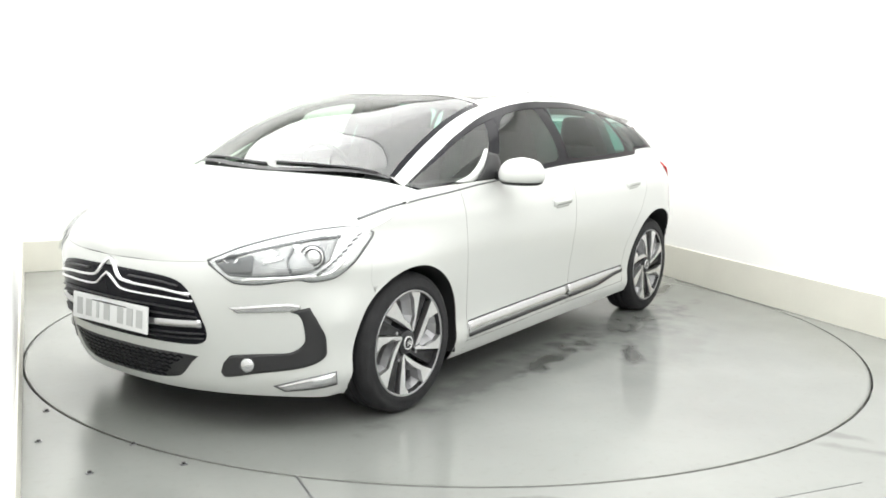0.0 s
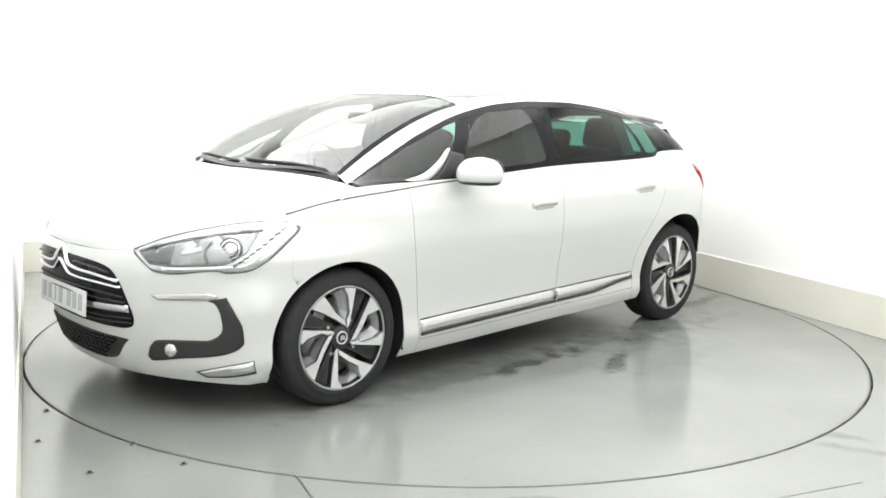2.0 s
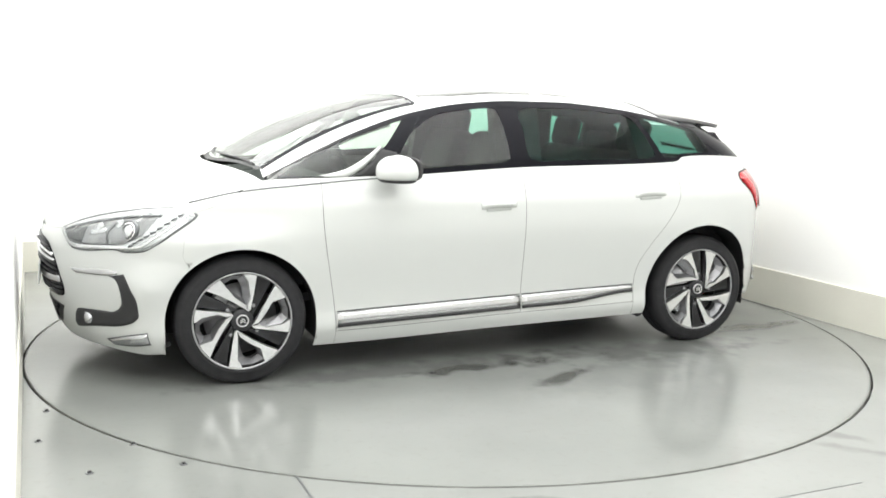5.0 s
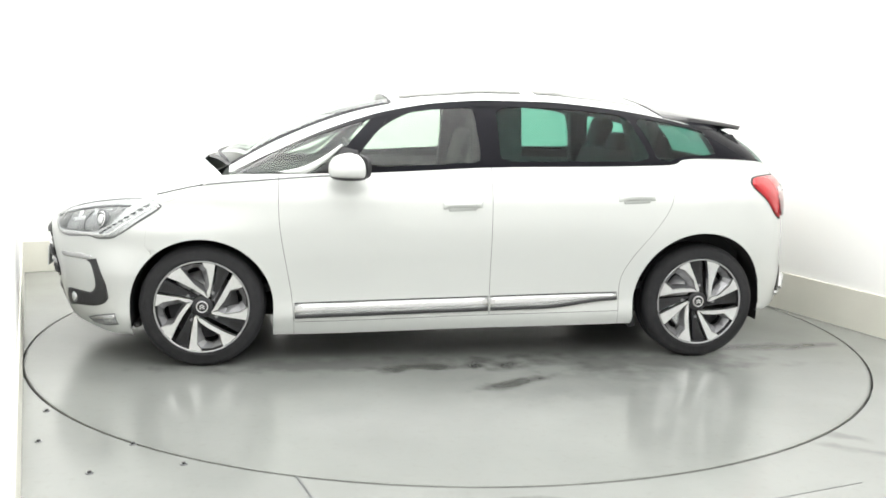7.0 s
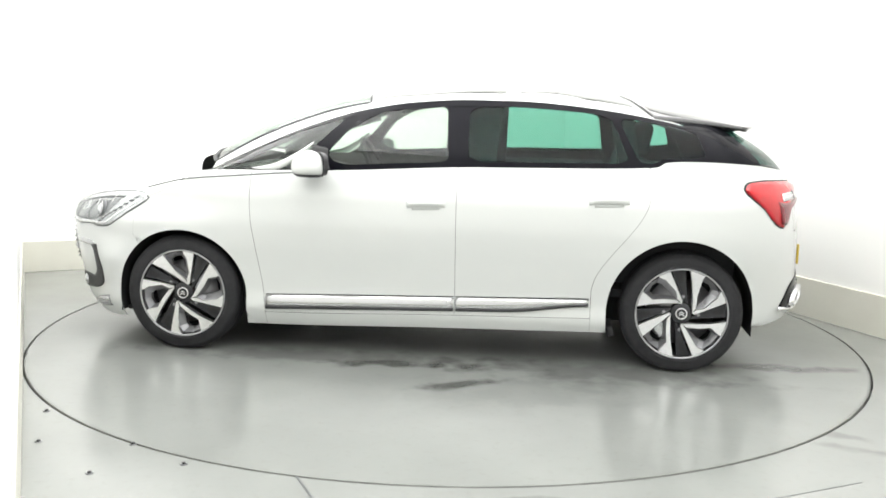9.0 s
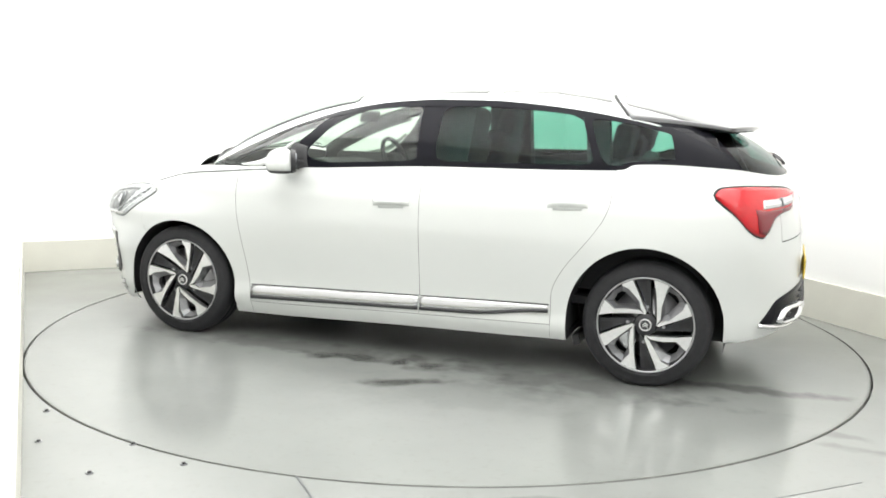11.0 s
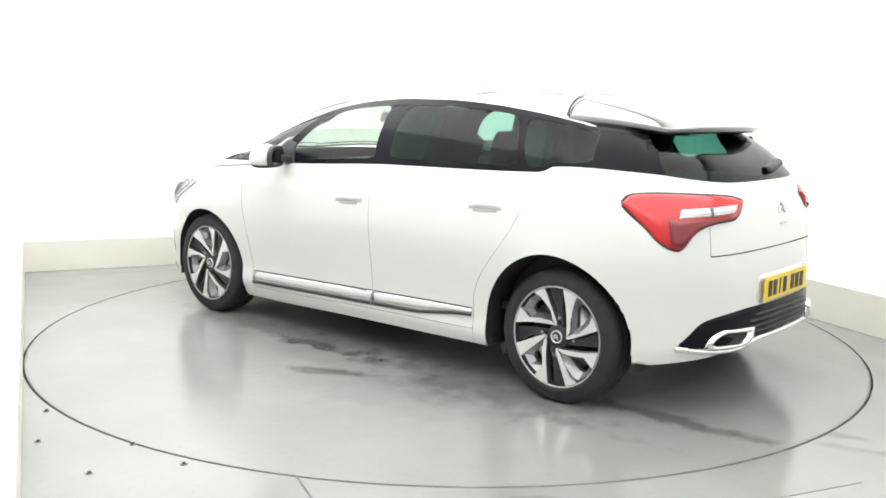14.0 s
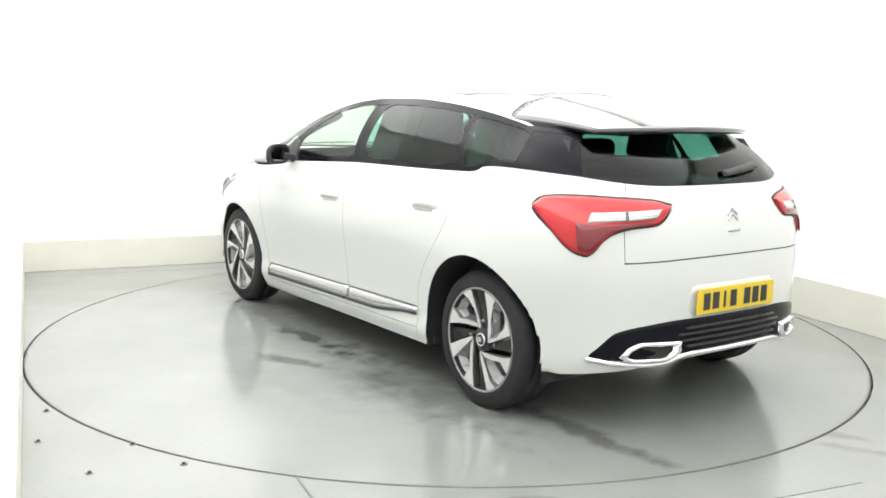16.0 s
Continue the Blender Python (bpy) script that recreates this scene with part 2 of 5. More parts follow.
def build_room():
    # floor: one sheet with a round opening for the table
    bm = bmesh.new()
    n = 128
    inner = [bm.verts.new(((TABLE_R + GAP) * math.cos(2 * math.pi * k / n), (TABLE_R + GAP) * math.sin(2 * math.pi * k / n), 0)) for k in range(n)]
    lip = [bm.verts.new((v.co.x, v.co.y, -0.06)) for v in inner]
    outer = []
    for k in range(n):
        a = 2 * math.pi * k / n - ROOM_TURN
        c, s = math.cos(a), math.sin(a)
        reach = min((U1 + 0.1) / c if c > 1e-9 else 99, (U0 - 0.1) / c if c < -1e-9 else 99, (V1 + 0.1) / s if s > 1e-9 else 99, (V0 - 0.1) / s if s < -1e-9 else 99)
        outer.append(bm.verts.new(room(c * reach, s * reach, 0)))
    for k in range(n):
        j = (k + 1) % n
        bm.faces.new((inner[k], outer[k], outer[j], inner[j]))
        bm.faces.new((inner[k], inner[j], lip[j], lip[k]))
    for u, v in ((U1 + 0.1, V1 + 0.1), (U0 - 0.1, V1 + 0.1), (U0 - 0.1, V0 - 0.1), (U1 + 0.1, V0 - 0.1)):
        corner = room(u, v, 0)
        near = sorted(outer, key=lambda w: (w.co - corner).length)[:2]
        if (near[0].co - corner).length > 1e-4:
            bm.faces.new((bm.verts.new(corner), *near))
    for f in bm.faces:
        f.normal_update()
        if f.normal.z < -0.5:
            f.normal_flip()
    tagged(mesh_object("floor", bm, M_FLOOR, False), "glossy grey epoxy floor with scuffs and faint dirt", "floor", kind="structure")
    bm = bmesh.new()
    lathe(bm, [(0.001, -0.1), (TABLE_R + 0.3, -0.1)], Matrix.Rotation(math.pi / 2, 4, "X"), 96)
    pit = tagged(mesh_object("pit", bm, M_DARK), "dark pit under the turntable", "pit", kind="structure")
    pit.location.z = -0.2
    T = 0.15
    room_box("wall_west", (U0 - T, V0 - T, 0), (U0, V1 + T, HIGH), M_WALL, "plain white studio wall")
    room_box("wall_east", (U1, V0 - T, 0), (U1 + T, V1 + T, HIGH), M_WALL, "plain white studio wall")
    room_box("wall_north", (U0, V1, 0), (U1, V1 + T, HIGH), M_WALL, "plain white studio wall")
    room_box("wall_south", (U0, V0 - T, 0), (U1, V0, HIGH), M_WALL, "plain white studio wall")
    room_box("ceiling", (U0 - T, V0 - T, HIGH), (U1 + T, V1 + T, HIGH + T), M_WALL, "plain white studio ceiling")
    k = 0.02
    room_box("baseboard_west", (U0, V0, 0), (U0 + 0.012, V1 - k, 0.245), M_KERB, "cream painted board along the wall's foot", bevel=0.004)
    room_box("baseboard_north", (U0, V1 - k, 0), (U1, V1, 0.245), M_KERB, "cream painted board along the wall's foot", bevel=0.004)
    room_box("baseboard_east", (U1 - k, V0, 0), (U1, V1 - k, 0.265), M_KERB, "cream painted board along the wall's foot", bevel=0.004)


def ceiling_light():
    root = new("ceiling_light")
    bm = bmesh.new()
    box(bm, (1.544, 1.794, 0.05), Matrix.Translation((0, 0, -0.025)), 0.006)
    part("housing", bm, M_WALL, root, smooth=False)
    bm = bmesh.new()
    box(bm, (1.536, 1.786, 0.012), Matrix.Translation((0, 0, -0.054)), 0.004)
    part("diffuser", bm, M_GLOW, root, "glowing white diffuser", smooth=False)
    return tagged(root, "wide white ceiling light panel, lit", "ceiling light", "lights under the ceiling")


M_GLOW = lamp_glow("lamp_diffuser", (1, 1, 0.98), 1.2)


def build_lights():
    first = None
    for u, v in LAMP_ROWS:
        m = Matrix.Translation(room(u, v, HIGH - 0.001)) @ Matrix.Rotation(ROOM_TURN, 4, "Z")
        if first is None:
            first = ceiling_light()
            first.matrix_basis = m
        else:
            copy_thing(first, m)
        data = bpy.data.lights.new("ceiling_tube", "AREA")
        data.shape, data.size, data.size_y, data.energy, data.color = "RECTANGLE", 1.52, 1.77, LIGHT * (1.6 if u < -1 else 0.86 if u < 1 else 0.82) * {-5.55: 0.6, -3.75: 0.64, -1.95: 0.82, -0.15: 1.3, 1.65: 1.55}[v], (1.0, 1.0, 0.985)
        ob = new("ceiling_tube", data)
        ob.matrix_world = Matrix.Translation(room(u, v, HIGH - 0.07)) @ Matrix.Rotation(ROOM_TURN, 4, "Z")


def build_table():
    root = new("turntable")
    tagged(root, "large round grey turntable flush with the floor, damp patches and painted under-car shade", "turntable")
    bm = bmesh.new()
    lathe(bm, [(0.001, 0.0), (TABLE_R - 0.010, 0.0)], Matrix.Rotation(math.pi / 2, 4, "X"), 128)
    bmesh.ops.recalc_face_normals(bm, faces=bm.faces)
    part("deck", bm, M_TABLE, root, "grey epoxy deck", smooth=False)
    bm = bmesh.new()
    lathe(bm, [(TABLE_R - 0.010, 0.0), (TABLE_R - 0.003, 0.001), (TABLE_R, -0.003), (TABLE_R, -0.06)], Matrix.Rotation(math.pi / 2, 4, "X"), 128)
    bmesh.ops.recalc_face_normals(bm, faces=bm.faces)
    part("edge_ring", bm, M_EDGE, root, "worn metal edge ring", smooth=False)
    return root


def floor_bits():
    """Bolts, seams and crumbs on the fixed floor."""
    first = None
    for x, y in ((-1.658, -2.085), (-1.331, -2.389), (-1.007, -2.282), (-1.27, -2.09), (-1.785, -1.718)):
        m = Matrix.Translation((x, y, 0.0))
        if first is None:
            first = new("floor_bolt")
            tagged(first, "small dark bolt head in the grey floor", "bolt", "bolts in the floor")
            first.matrix_basis = m
            bm = bmesh.new()
            lathe(bm, [(0.0155, 0.0), (0.015, 0.002), (0.010, 0.003), (0.0, 0.003)], Matrix.Rotation(math.pi / 2, 4, "X"), 20)
            bmesh.ops.recalc_face_normals(bm, faces=bm.faces)
            part("washer", bm, M_LAMP_GREY, first)
            bm = bmesh.new()
            lathe(bm, [(0.008, 0.0), (0.008, 0.007), (0.006, 0.009), (0.0, 0.009)], Matrix.Rotation(math.pi / 2, 4, "X"), 6)
            bmesh.ops.recalc_face_normals(bm, faces=bm.faces)
            part("head", bm, M_PLASTIC, first, smooth=False)
        else:
            copy_thing(first, m)
    for a, b, w in (((-0.556, -2.372), (-0.44, -2.62), 0.008), ((1.02, -2.55), (1.60, -2.30), 0.005)):
        a, b = Vector((*a, 0)), Vector((*b, 0))
        d = b - a
        bm = bmesh.new()
        box(bm, (d.length, w, 0.001))
        ob = mesh_object("floor_seam", bm, M_LAMP_GREY, False)
        ob.matrix_world = Matrix.Translation((a + b) / 2 + Vector((0, 0, 0.0007))) @ Matrix.Rotation(math.atan2(d.y, d.x), 4, "Z")
        tagged(ob, "thin dark joint in the grey floor", "seam", kind="structure")
    rng = random.Random(4)
    bm = bmesh.new()
    for k in range(5):
        r = bmesh.ops.create_icosphere(bm, subdivisions=2, radius=0.016)
        for v in r["verts"]:
            v.co *= rng.uniform(0.75, 1.2)
        bmesh.ops.transform(bm, matrix=Matrix.Translation((0.014 * k - 0.03 + rng.uniform(-0.008, 0.008), rng.uniform(-0.012, 0.012), 0.010)) @ Matrix.Diagonal((1, 0.8, 0.6, 1)), verts=r["verts"])
    ob = mesh_object("debris", bm, M_PLASTIC)
    ob.matrix_world = Matrix.Translation((2.42, 0.72, 0.0)) @ Matrix.Rotation(radians(-64), 4, "Z")
    tagged(ob, "small dark crumb of debris by the wall's foot", "debris")


# ---- the car: front towards -x, half widths positive ----
HUB_F, HUB_R, HUB_Z, TYRE_R = -1.409, 1.319, 0.322, 0.324
XA, XB, POW, POW_REAR = -1.35, 1.30, 2.4, 2.5
nose_x = curve([0.15, 0.22, 0.3, 0.42, 0.55, 0.65, 0.72, 0.78, 0.9], [-2.2, -2.25, -2.275, -2.305, -2.325, -2.33, -2.315, -2.28, -2.2])
tail_x = curve([0.2, 0.28, 0.36, 0.5, 0.64, 0.8, 0.9, 1.0, 1.08], [1.98, 2.03, 2.06, 2.05, 2.045, 2.03, 2.01, 1.975, 1.92])
wide = curve([0.15, 0.2, 0.27, 0.36, 0.5, 0.62, 0.75, 0.87, 0.95, 1.03, 1.11], [0.85, 0.88, 0.902, 0.893, 0.905, 0.922, 0.934, 0.928, 0.905, 0.865, 0.815])
low_z = curve([-2.35, -1.8, -1.0, 0, 0.95, 1.7, 1.92, 2.04], [0.190, 0.160, 0.160, 0.185, 0.205, 0.25, 0.278, 0.332])
top_z = curve([-2.33, -2.1, -1.85, -1.6, -1.42, -1.28, -1.0, -0.6, 0.1, 1.0, 1.1, 1.4, 1.75, 2.0], [0.735, 0.775, 0.822, 0.872, 0.945, 1.008, 1.018, 1.025, 1.06, 1.088, 1.112, 1.12, 1.105, 1.065])


def side_width(x, z):
    w = wide(z) * (1 - 0.07 * ramp01(-x, 1.0, 1.7) * ramp01(z, 0.70, 0.86)) * (1 - 0.03 * ramp01(x, 0.4, 1.3) * ramp01(z, 0.9, 1.1))
    w = w + 0.06 * np.exp(-((x + 1.86) / 0.13) ** 2) * (1 - ramp01(z, 0.48, 0.66))
    for h in (HUB_F, HUB_R):
        w = w + 0.028 * np.exp(-((x - h) / 0.40) ** 2) * np.exp(-((z - 0.45) / 0.26) ** 2)
    return w


def door_gap(n, z):
    """The three gaps beside the doors."""
    if n == 0:
        return -1.012 + 0.075 * ramp01(0.87 - z, 0, 0.65)
    if n == 1:
        return 0.112 + 0.0 * z
    return 0.838 + 0.285 * ramp01(z, 0.42, 0.95)


NF, NM, NR, ROWS = 46, (12, 36, 34, 14), 40, 56
COLS = [("front", k / NF) for k in range(NF)]
for seg, n in enumerate(NM):
    COLS += [("mid", seg + k / n) for k in range(n)]
COLS += [("rear", k / NR) for k in range(NR + 1)]
C_GAP = [NF + NM[0], NF + NM[0] + NM[1], NF + sum(NM[:3])]
C_REAR = NF + sum(NM)


def body_point(col, f):
    kind, a = col
    if kind == "front":
        ph = a ** 0.8 * math.pi / 2
        cx, sy = math.cos(ph) ** (2 / POW), math.sin(ph) ** (2 / POW)
        x = XA - (XA + 2.33) * cx
        z = low_z(x) + (top_z(x) - low_z(x)) * f
        x = XA - (XA - nose_x(z)) * cx
        y = side_width(x, z) * sy
    elif kind == "rear":
        ph = (1 - (1 - a) ** 0.8) * math.pi / 2
        cx, sy = max(math.cos(ph), 0.0) ** (2 / POW_REAR), max(math.sin(ph), 0.0) ** (2 / POW_REAR)
        x = XB + (2.04 - XB) * sy
        z = low_z(x) + (top_z(x) - low_z(x)) * f
        x = XB + (tail_x(z) - XB) * sy
        y = side_width(x, z) * max(cx, 0.0)
    else:
        seg, t = int(a), a - int(a)
        edges = lambda z: (XA, door_gap(0, z), door_gap(1, z), door_gap(2, z), XB)
        e = edges(0.6)
        x = e[seg] + (e[seg + 1] - e[seg]) * t
        z = low_z(x) + (top_z(x) - low_z(x)) * f
        e = edges(z)
        x = e[seg] + (e[seg + 1] - e[seg]) * t
        y = side_width(x, z)
    return float(x), float(y), float(z)


BODY = np.array([[body_point(c, r / ROWS) for c in COLS] for r in range(ROWS + 1)])


ARCHES = ((HUB_F, 0.367, 0.361), (HUB_R - 0.012, 0.387, 0.397))      # middle, half length, height


def arch_reach(p):
    """Under 1 inside a wheel opening."""
    best = 9.0
    for hx, rx, rz in ARCHES:
        best = min(best, math.hypot((p[0] - hx) / rx, (p[2] - HUB_Z) / rz if p[2] > HUB_Z else (p[2] - HUB_Z) / 0.9))
    return best


def cut_arches(bm):
    gone = [f for f in bm.faces if arch_reach(f.calc_center_median()) < 1.0]
    bmesh.ops.delete(bm, geom=gone, context="FACES")
    for v in bm.verts:
        if v.is_boundary and v.link_faces:
            r = arch_reach(v.co)
            if 0.85 < r < 1.15:
                hx = ARCHES[0 if v.co.x < 0 else 1][0]
                v.co.x = hx + (v.co.x - hx) / r
                if v.co.z > HUB_Z:
                    v.co.z = HUB_Z + (v.co.z - HUB_Z) / r
    loose = [v for v in bm.verts if not v.link_faces]
    bmesh.ops.delete(bm, geom=loose, context="VERTS")


def mirrored(P):
    return np.array(P) * np.array([1, -1, 1])


def shrink(P, g, sides="lrtb"):
    """Draws the rim of a grid of points in by g metres on the given sides."""
    P = P.copy()

    def pull(a, b):
        d = b - a
        return a + d * np.minimum(1.0, g / np.maximum(np.linalg.norm(d, axis=-1, keepdims=True), 1e-9))
    if "l" in sides:
        P[:, 0] = pull(P[:, 0], P[:, 1])
    if "r" in sides:
        P[:, -1] = pull(P[:, -1], P[:, -2])
    if "b" in sides:
        P[0] = pull(P[0], P[1])
    if "t" in sides:
        P[-1] = pull(P[-1], P[-2])
    return P


def panel(name, rows, cols, car, sides, both, label="", gap=0.0012):
    """A painted panel cut from the body between rows and columns; both: one mesh across the middle, else one for each side."""
    P = shrink(BODY[rows[0]:rows[1] + 1, cols[0]:cols[1] + 1], gap, sides)
    if both:
        bm = bmesh.new()
        grid(bm, P)
        grid(bm, mirrored(P)[:, ::-1])
        cut_arches(bm)
        bmesh.ops.remove_doubles(bm, verts=bm.verts, dist=0.0005)
        bmesh.ops.recalc_face_normals(bm, faces=bm.faces)
        return [part(name, bm, M_PAINT, car, label)]
    made = []
    for Q in (P, mirrored(P)[:, ::-1]):
        bm = bmesh.new()
        grid(bm, Q)
        cut_arches(bm)
        made.append(part(name, bm, M_PAINT, car, label))
    return made


def top_edge(x):
    """Where the body's upper edge runs at a station: half width and height."""
    line = BODY[-1]
    i = np.argsort(line[:, 0])
    return float(np.interp(x, line[i, 0], line[i, 1])), float(np.interp(x, line[i, 0], line[i, 2]))


mid_z = curve([-2.33, -2.27, -2.1, -1.83, -1.64, -1.45, -1.30], [0.737, 0.806, 0.893, 0.965, 1.006, 1.037, 1.054])
rail_z = curve([-1.28, -1.04, -0.75, -0.436, -0.126, 0.15, 0.42, 0.66, 0.96, 1.26, 1.45], [1.010, 1.126, 1.252, 1.350, 1.402, 1.418, 1.417, 1.402, 1.367, 1.312, 1.262])
rail_y = curve([-1.28, -1.04, -0.75, -0.436, 0.15, 0.8, 1.3, 1.5], [0.752, 0.728, 0.69, 0.655, 0.625, 0.615, 0.60, 0.585])
roof_z = curve([-1.52, -1.44, -1.157, -0.865, -0.578, -0.224, 0.16, 0.54, 0.88, 1.22, 1.49, 1.66], [1.018, 1.057, 1.212, 1.337, 1.418, 1.472, 1.503, 1.497, 1.472, 1.425, 1.366, 1.325])


def lower_loop(s):
    """The foot of the glass: s from 0 at the windscreen's corner to 7 before the rear, then to 8 at the rear middle."""
    xs = (-1.275, -0.80, -0.68, 0.06, 0.165, 1.03, 1.075, 1.30)
    if s <= 7:
        i = min(int(s), 6)
        x = xs[i] + (xs[i + 1] - xs[i]) * (s - i)
        y, z = top_edge(x)
        return x, y - 0.006, z
    i = C_REAR + (s - 7) * NR
    k = min(int(i), BODY.shape[1] - 2)
    p = BODY[-1, k] * (1 - i + k) + BODY[-1, k + 1] * (i - k)
    return p[0] - 0.004 * (s - 7), max(p[1] - 0.006 * (8 - s), 0.0), p[2]


def upper_loop(s):
    xs = (-1.275, -0.50, -0.40, 0.03, 0.155, 0.90, 0.94, 1.28)
    if s <= 7:
        i = min(int(s), 6)
        x = xs[i] + (xs[i + 1] - xs[i]) * (s - i)
        return x, float(rail_y(x)), float(rail_z(x))
    ph = (1 - (9 - 1 - s) ** 0.8) * math.pi / 2
    x = 1.28 + (1.635 - 1.28) * max(math.sin(ph), 0) ** (2 / 2.6)
    y = 0.60 * max(math.cos(ph), 0) ** (2 / 2.6)
    return x, y, float(rail_z(1.28)) - 0.028 * math.sin(ph) - 0.002


def glasshouse(s0, s1, f0, f1, n, rows, out=0.0):
    """Points on the curved side of the glasshouse between two stations and two heights."""
    P = []
    for r in range(rows + 1):
        f = f0 + (f1 - f0) * r / rows
        line = []
        for k in range(n + 1):
            s = s0 + (s1 - s0) * k / n
            a, b = Vector(lower_loop(s)), Vector(upper_loop(s))
            p = a.lerp(b, f)
            bulge = 0.10 * (b - a).length * 4 * f * (1 - f) + out
            if s <= 7:
                p.y += bulge
            else:
                e = (s - 7) * math.pi / 2
                p.y += bulge * math.cos(e) * (1 if s < 8 else 0)
                p.x += bulge * math.sin(e)
            line.append(tuple(p))
        P.append(line)
    return np.array(P)


def both_sides(name, P, mat, car, label="", solid=0.0):
    made = []
    for Q in (P, mirrored(P)[:, ::-1]):
        bm = bmesh.new()
        grid(bm, Q)
        if solid:
            bmesh.ops.solidify(bm, geom=bm.faces[:], thickness=solid)
        made.append(part(name, bm, mat, car, label))
    return made


def across(name, P, mat, car, label="", solid=0.0):
    bm = bmesh.new()
    grid(bm, P)
    grid(bm, mirrored(P)[:, ::-1])
    bmesh.ops.remove_doubles(bm, verts=bm.verts, dist=0.0005)
    if solid:
        bmesh.ops.solidify(bm, geom=bm.faces[:], thickness=solid)
    return part(name, bm, mat, car, label)


def roof_section(x, y):
    """Height of hood, windscreen and roof at a place."""
    if x < -1.50:
        ye, ze = top_edge(x)
        zc = float(mid_z(x))
    else:
        ye, ze, zc = float(rail_y(x)), float(rail_z(x)), float(roof_z(x))
    t = min(abs(y) / max(ye, 1e-6), 1.0)
    return zc - (zc - ze) * t ** (2.3 + 2.7 * float(ramp01(x, -1.42, -1.0)) - 2.4 * float(ramp01(x, -0.7, 0.0)))


def top_patch(x0, x1, y0, y1, n, rows, lift=0.0):
    """Points over the roof between stations (each a function of t across) and half widths (functions of x)."""
    P = []
    for r in range(rows + 1):
        v = r / rows
        line = []
        for k in range(n + 1):
            u = k / n
            xa, xb = x0(u), x1(u)
            x = xa + (xb - xa) * v
            y = y0(x) + (y1(x) - y0(x)) * u
            line.append((x, y, roof_section(x, y) + lift))
        P.append(line)
    return np.array(P)


def build_car():
    car = new("car")
    tagged(car, "clean white five-door hatchback with dark glass on the turntable", "car")
    full = (0, ROWS)
    c_wing = 36
    panel("front_bumper", (0, ROWS), (0, c_wing), car, "r", True, "white front bumper", 0.0006)
    panel("front_wing", full, (c_wing, C_GAP[0]), car, "r", False)
    sill = 5
    panel("front_door", (sill, ROWS), (C_GAP[0], C_GAP[1]), car, "lrb", False)
    panel("rear_door", (sill, ROWS), (C_GAP[1], C_GAP[2]), car, "lrb", False)
    panel("sill", (0, sill), (C_GAP[0], C_GAP[2]), car, "t", False)
    c_gate = C_REAR + int(np.argmin(np.abs(BODY[40, C_REAR:, 1] - 0.59)))
    r_gate = 33
    panel("rear_wing", full, (C_GAP[2], c_gate), car, "l", False)
    panel("rear_bumper", (0, r_gate), (c_gate, len(COLS) - 1), car, "t", True, "white rear bumper", 0.003)
    panel("tailgate", (r_gate, ROWS), (c_gate, len(COLS) - 1), car, "bl", True, "white tailgate", 0.003)
    # dark shell behind the gaps
    bm = bmesh.new()
    P = BODY.copy()
    P[:, :, 1] = np.maximum(P[:, :, 1] - 0.005, 0)
    P[:, :, 0] += np.where(P[:, :, 0] < XA, 0.007, np.where(P[:, :, 0] > XB, -0.007, 0))
    grid(bm, P)
    grid(bm, mirrored(P)[:, ::-1])
    cut_arches(bm)
    part("body_shell", bm, M_DARK, car, "dark inner shell")
    # bonnet
    across("bonnet", bonnet_points(), M_PAINT, car, "white bonnet")
    # windscreen, pillars, roof
    edge = lambda x: float(rail_y(x)) - 0.075
    base = lambda u: -1.44 + 0.15 * u * u
    head = lambda u: -0.46 + 0.05 * u * u
    across("windscreen", top_patch(base, head, lambda x: 0.0, edge, 20, 24), M_SCREEN, car, "large raked clear windscreen")
    both_sides("pillar_rail", top_patch(lambda u: -1.275, lambda u: 1.40, edge, lambda x: float(rail_y(x)) + 0.0, 6, 60), M_PAINT, car, "white roof rail")
    across("roof", top_patch(head, lambda u: 1.40, lambda x: 0.0, edge, 20, 40), M_PAINT, car, "white roof")
    # side glass
    both_sides("quarter_window", glasshouse(0.02, 1, 0, 1, 20, 10), M_GLASS, car)
    both_sides("window_pillar", glasshouse(1, 2, 0, 1, 4, 10), M_BLACK, car, "black pillar")
    both_sides("door_window", glasshouse(2, 3, 0, 1, 16, 10), M_GLASS, car)
    both_sides("window_pillar", glasshouse(3, 4, 0, 1, 4, 10), M_BLACK, car, "black pillar")
    both_sides("door_window", glasshouse(4, 5, 0, 1, 16, 10), M_GLASS_DARK, car, "dark rear side glass")
    both_sides("window_pillar", glasshouse(5, 6, 0, 1, 4, 10), M_BLACK, car, "black pillar")
    both_sides("quarter_window", glasshouse(6, 7.1, 0, 1, 20, 10), M_GLASS_DARK, car, "dark rear quarter glass")
    both_sides("window_pillar", glasshouse(7.1, 7.5, 0, 1, 14, 10), M_BLACK, car, "black rear pillar")
    across("rear_window", glasshouse(7.5, 8, 0, 1, 16, 10), M_GLASS_REAR, car, "dark rear window")
    return car


# ---- small work on the body's skin (upper half y > 0, then mirrored) ----
R2 = math.sqrt(0.5)
VIEWS = {"side": (Vector((1, 0, 0)), Vector((0, 1, 0))), "front": (Vector((0, 1, 0)), Vector((-1, 0, 0))), "rear": (Vector((0, 1, 0)), Vector((1, 0, 0))),
         "front_corner": (Vector((R2, R2, 0)), Vector((-R2, R2, 0))), "rear_corner": (Vector((R2, -R2, 0)), Vector((R2, R2, 0)))}


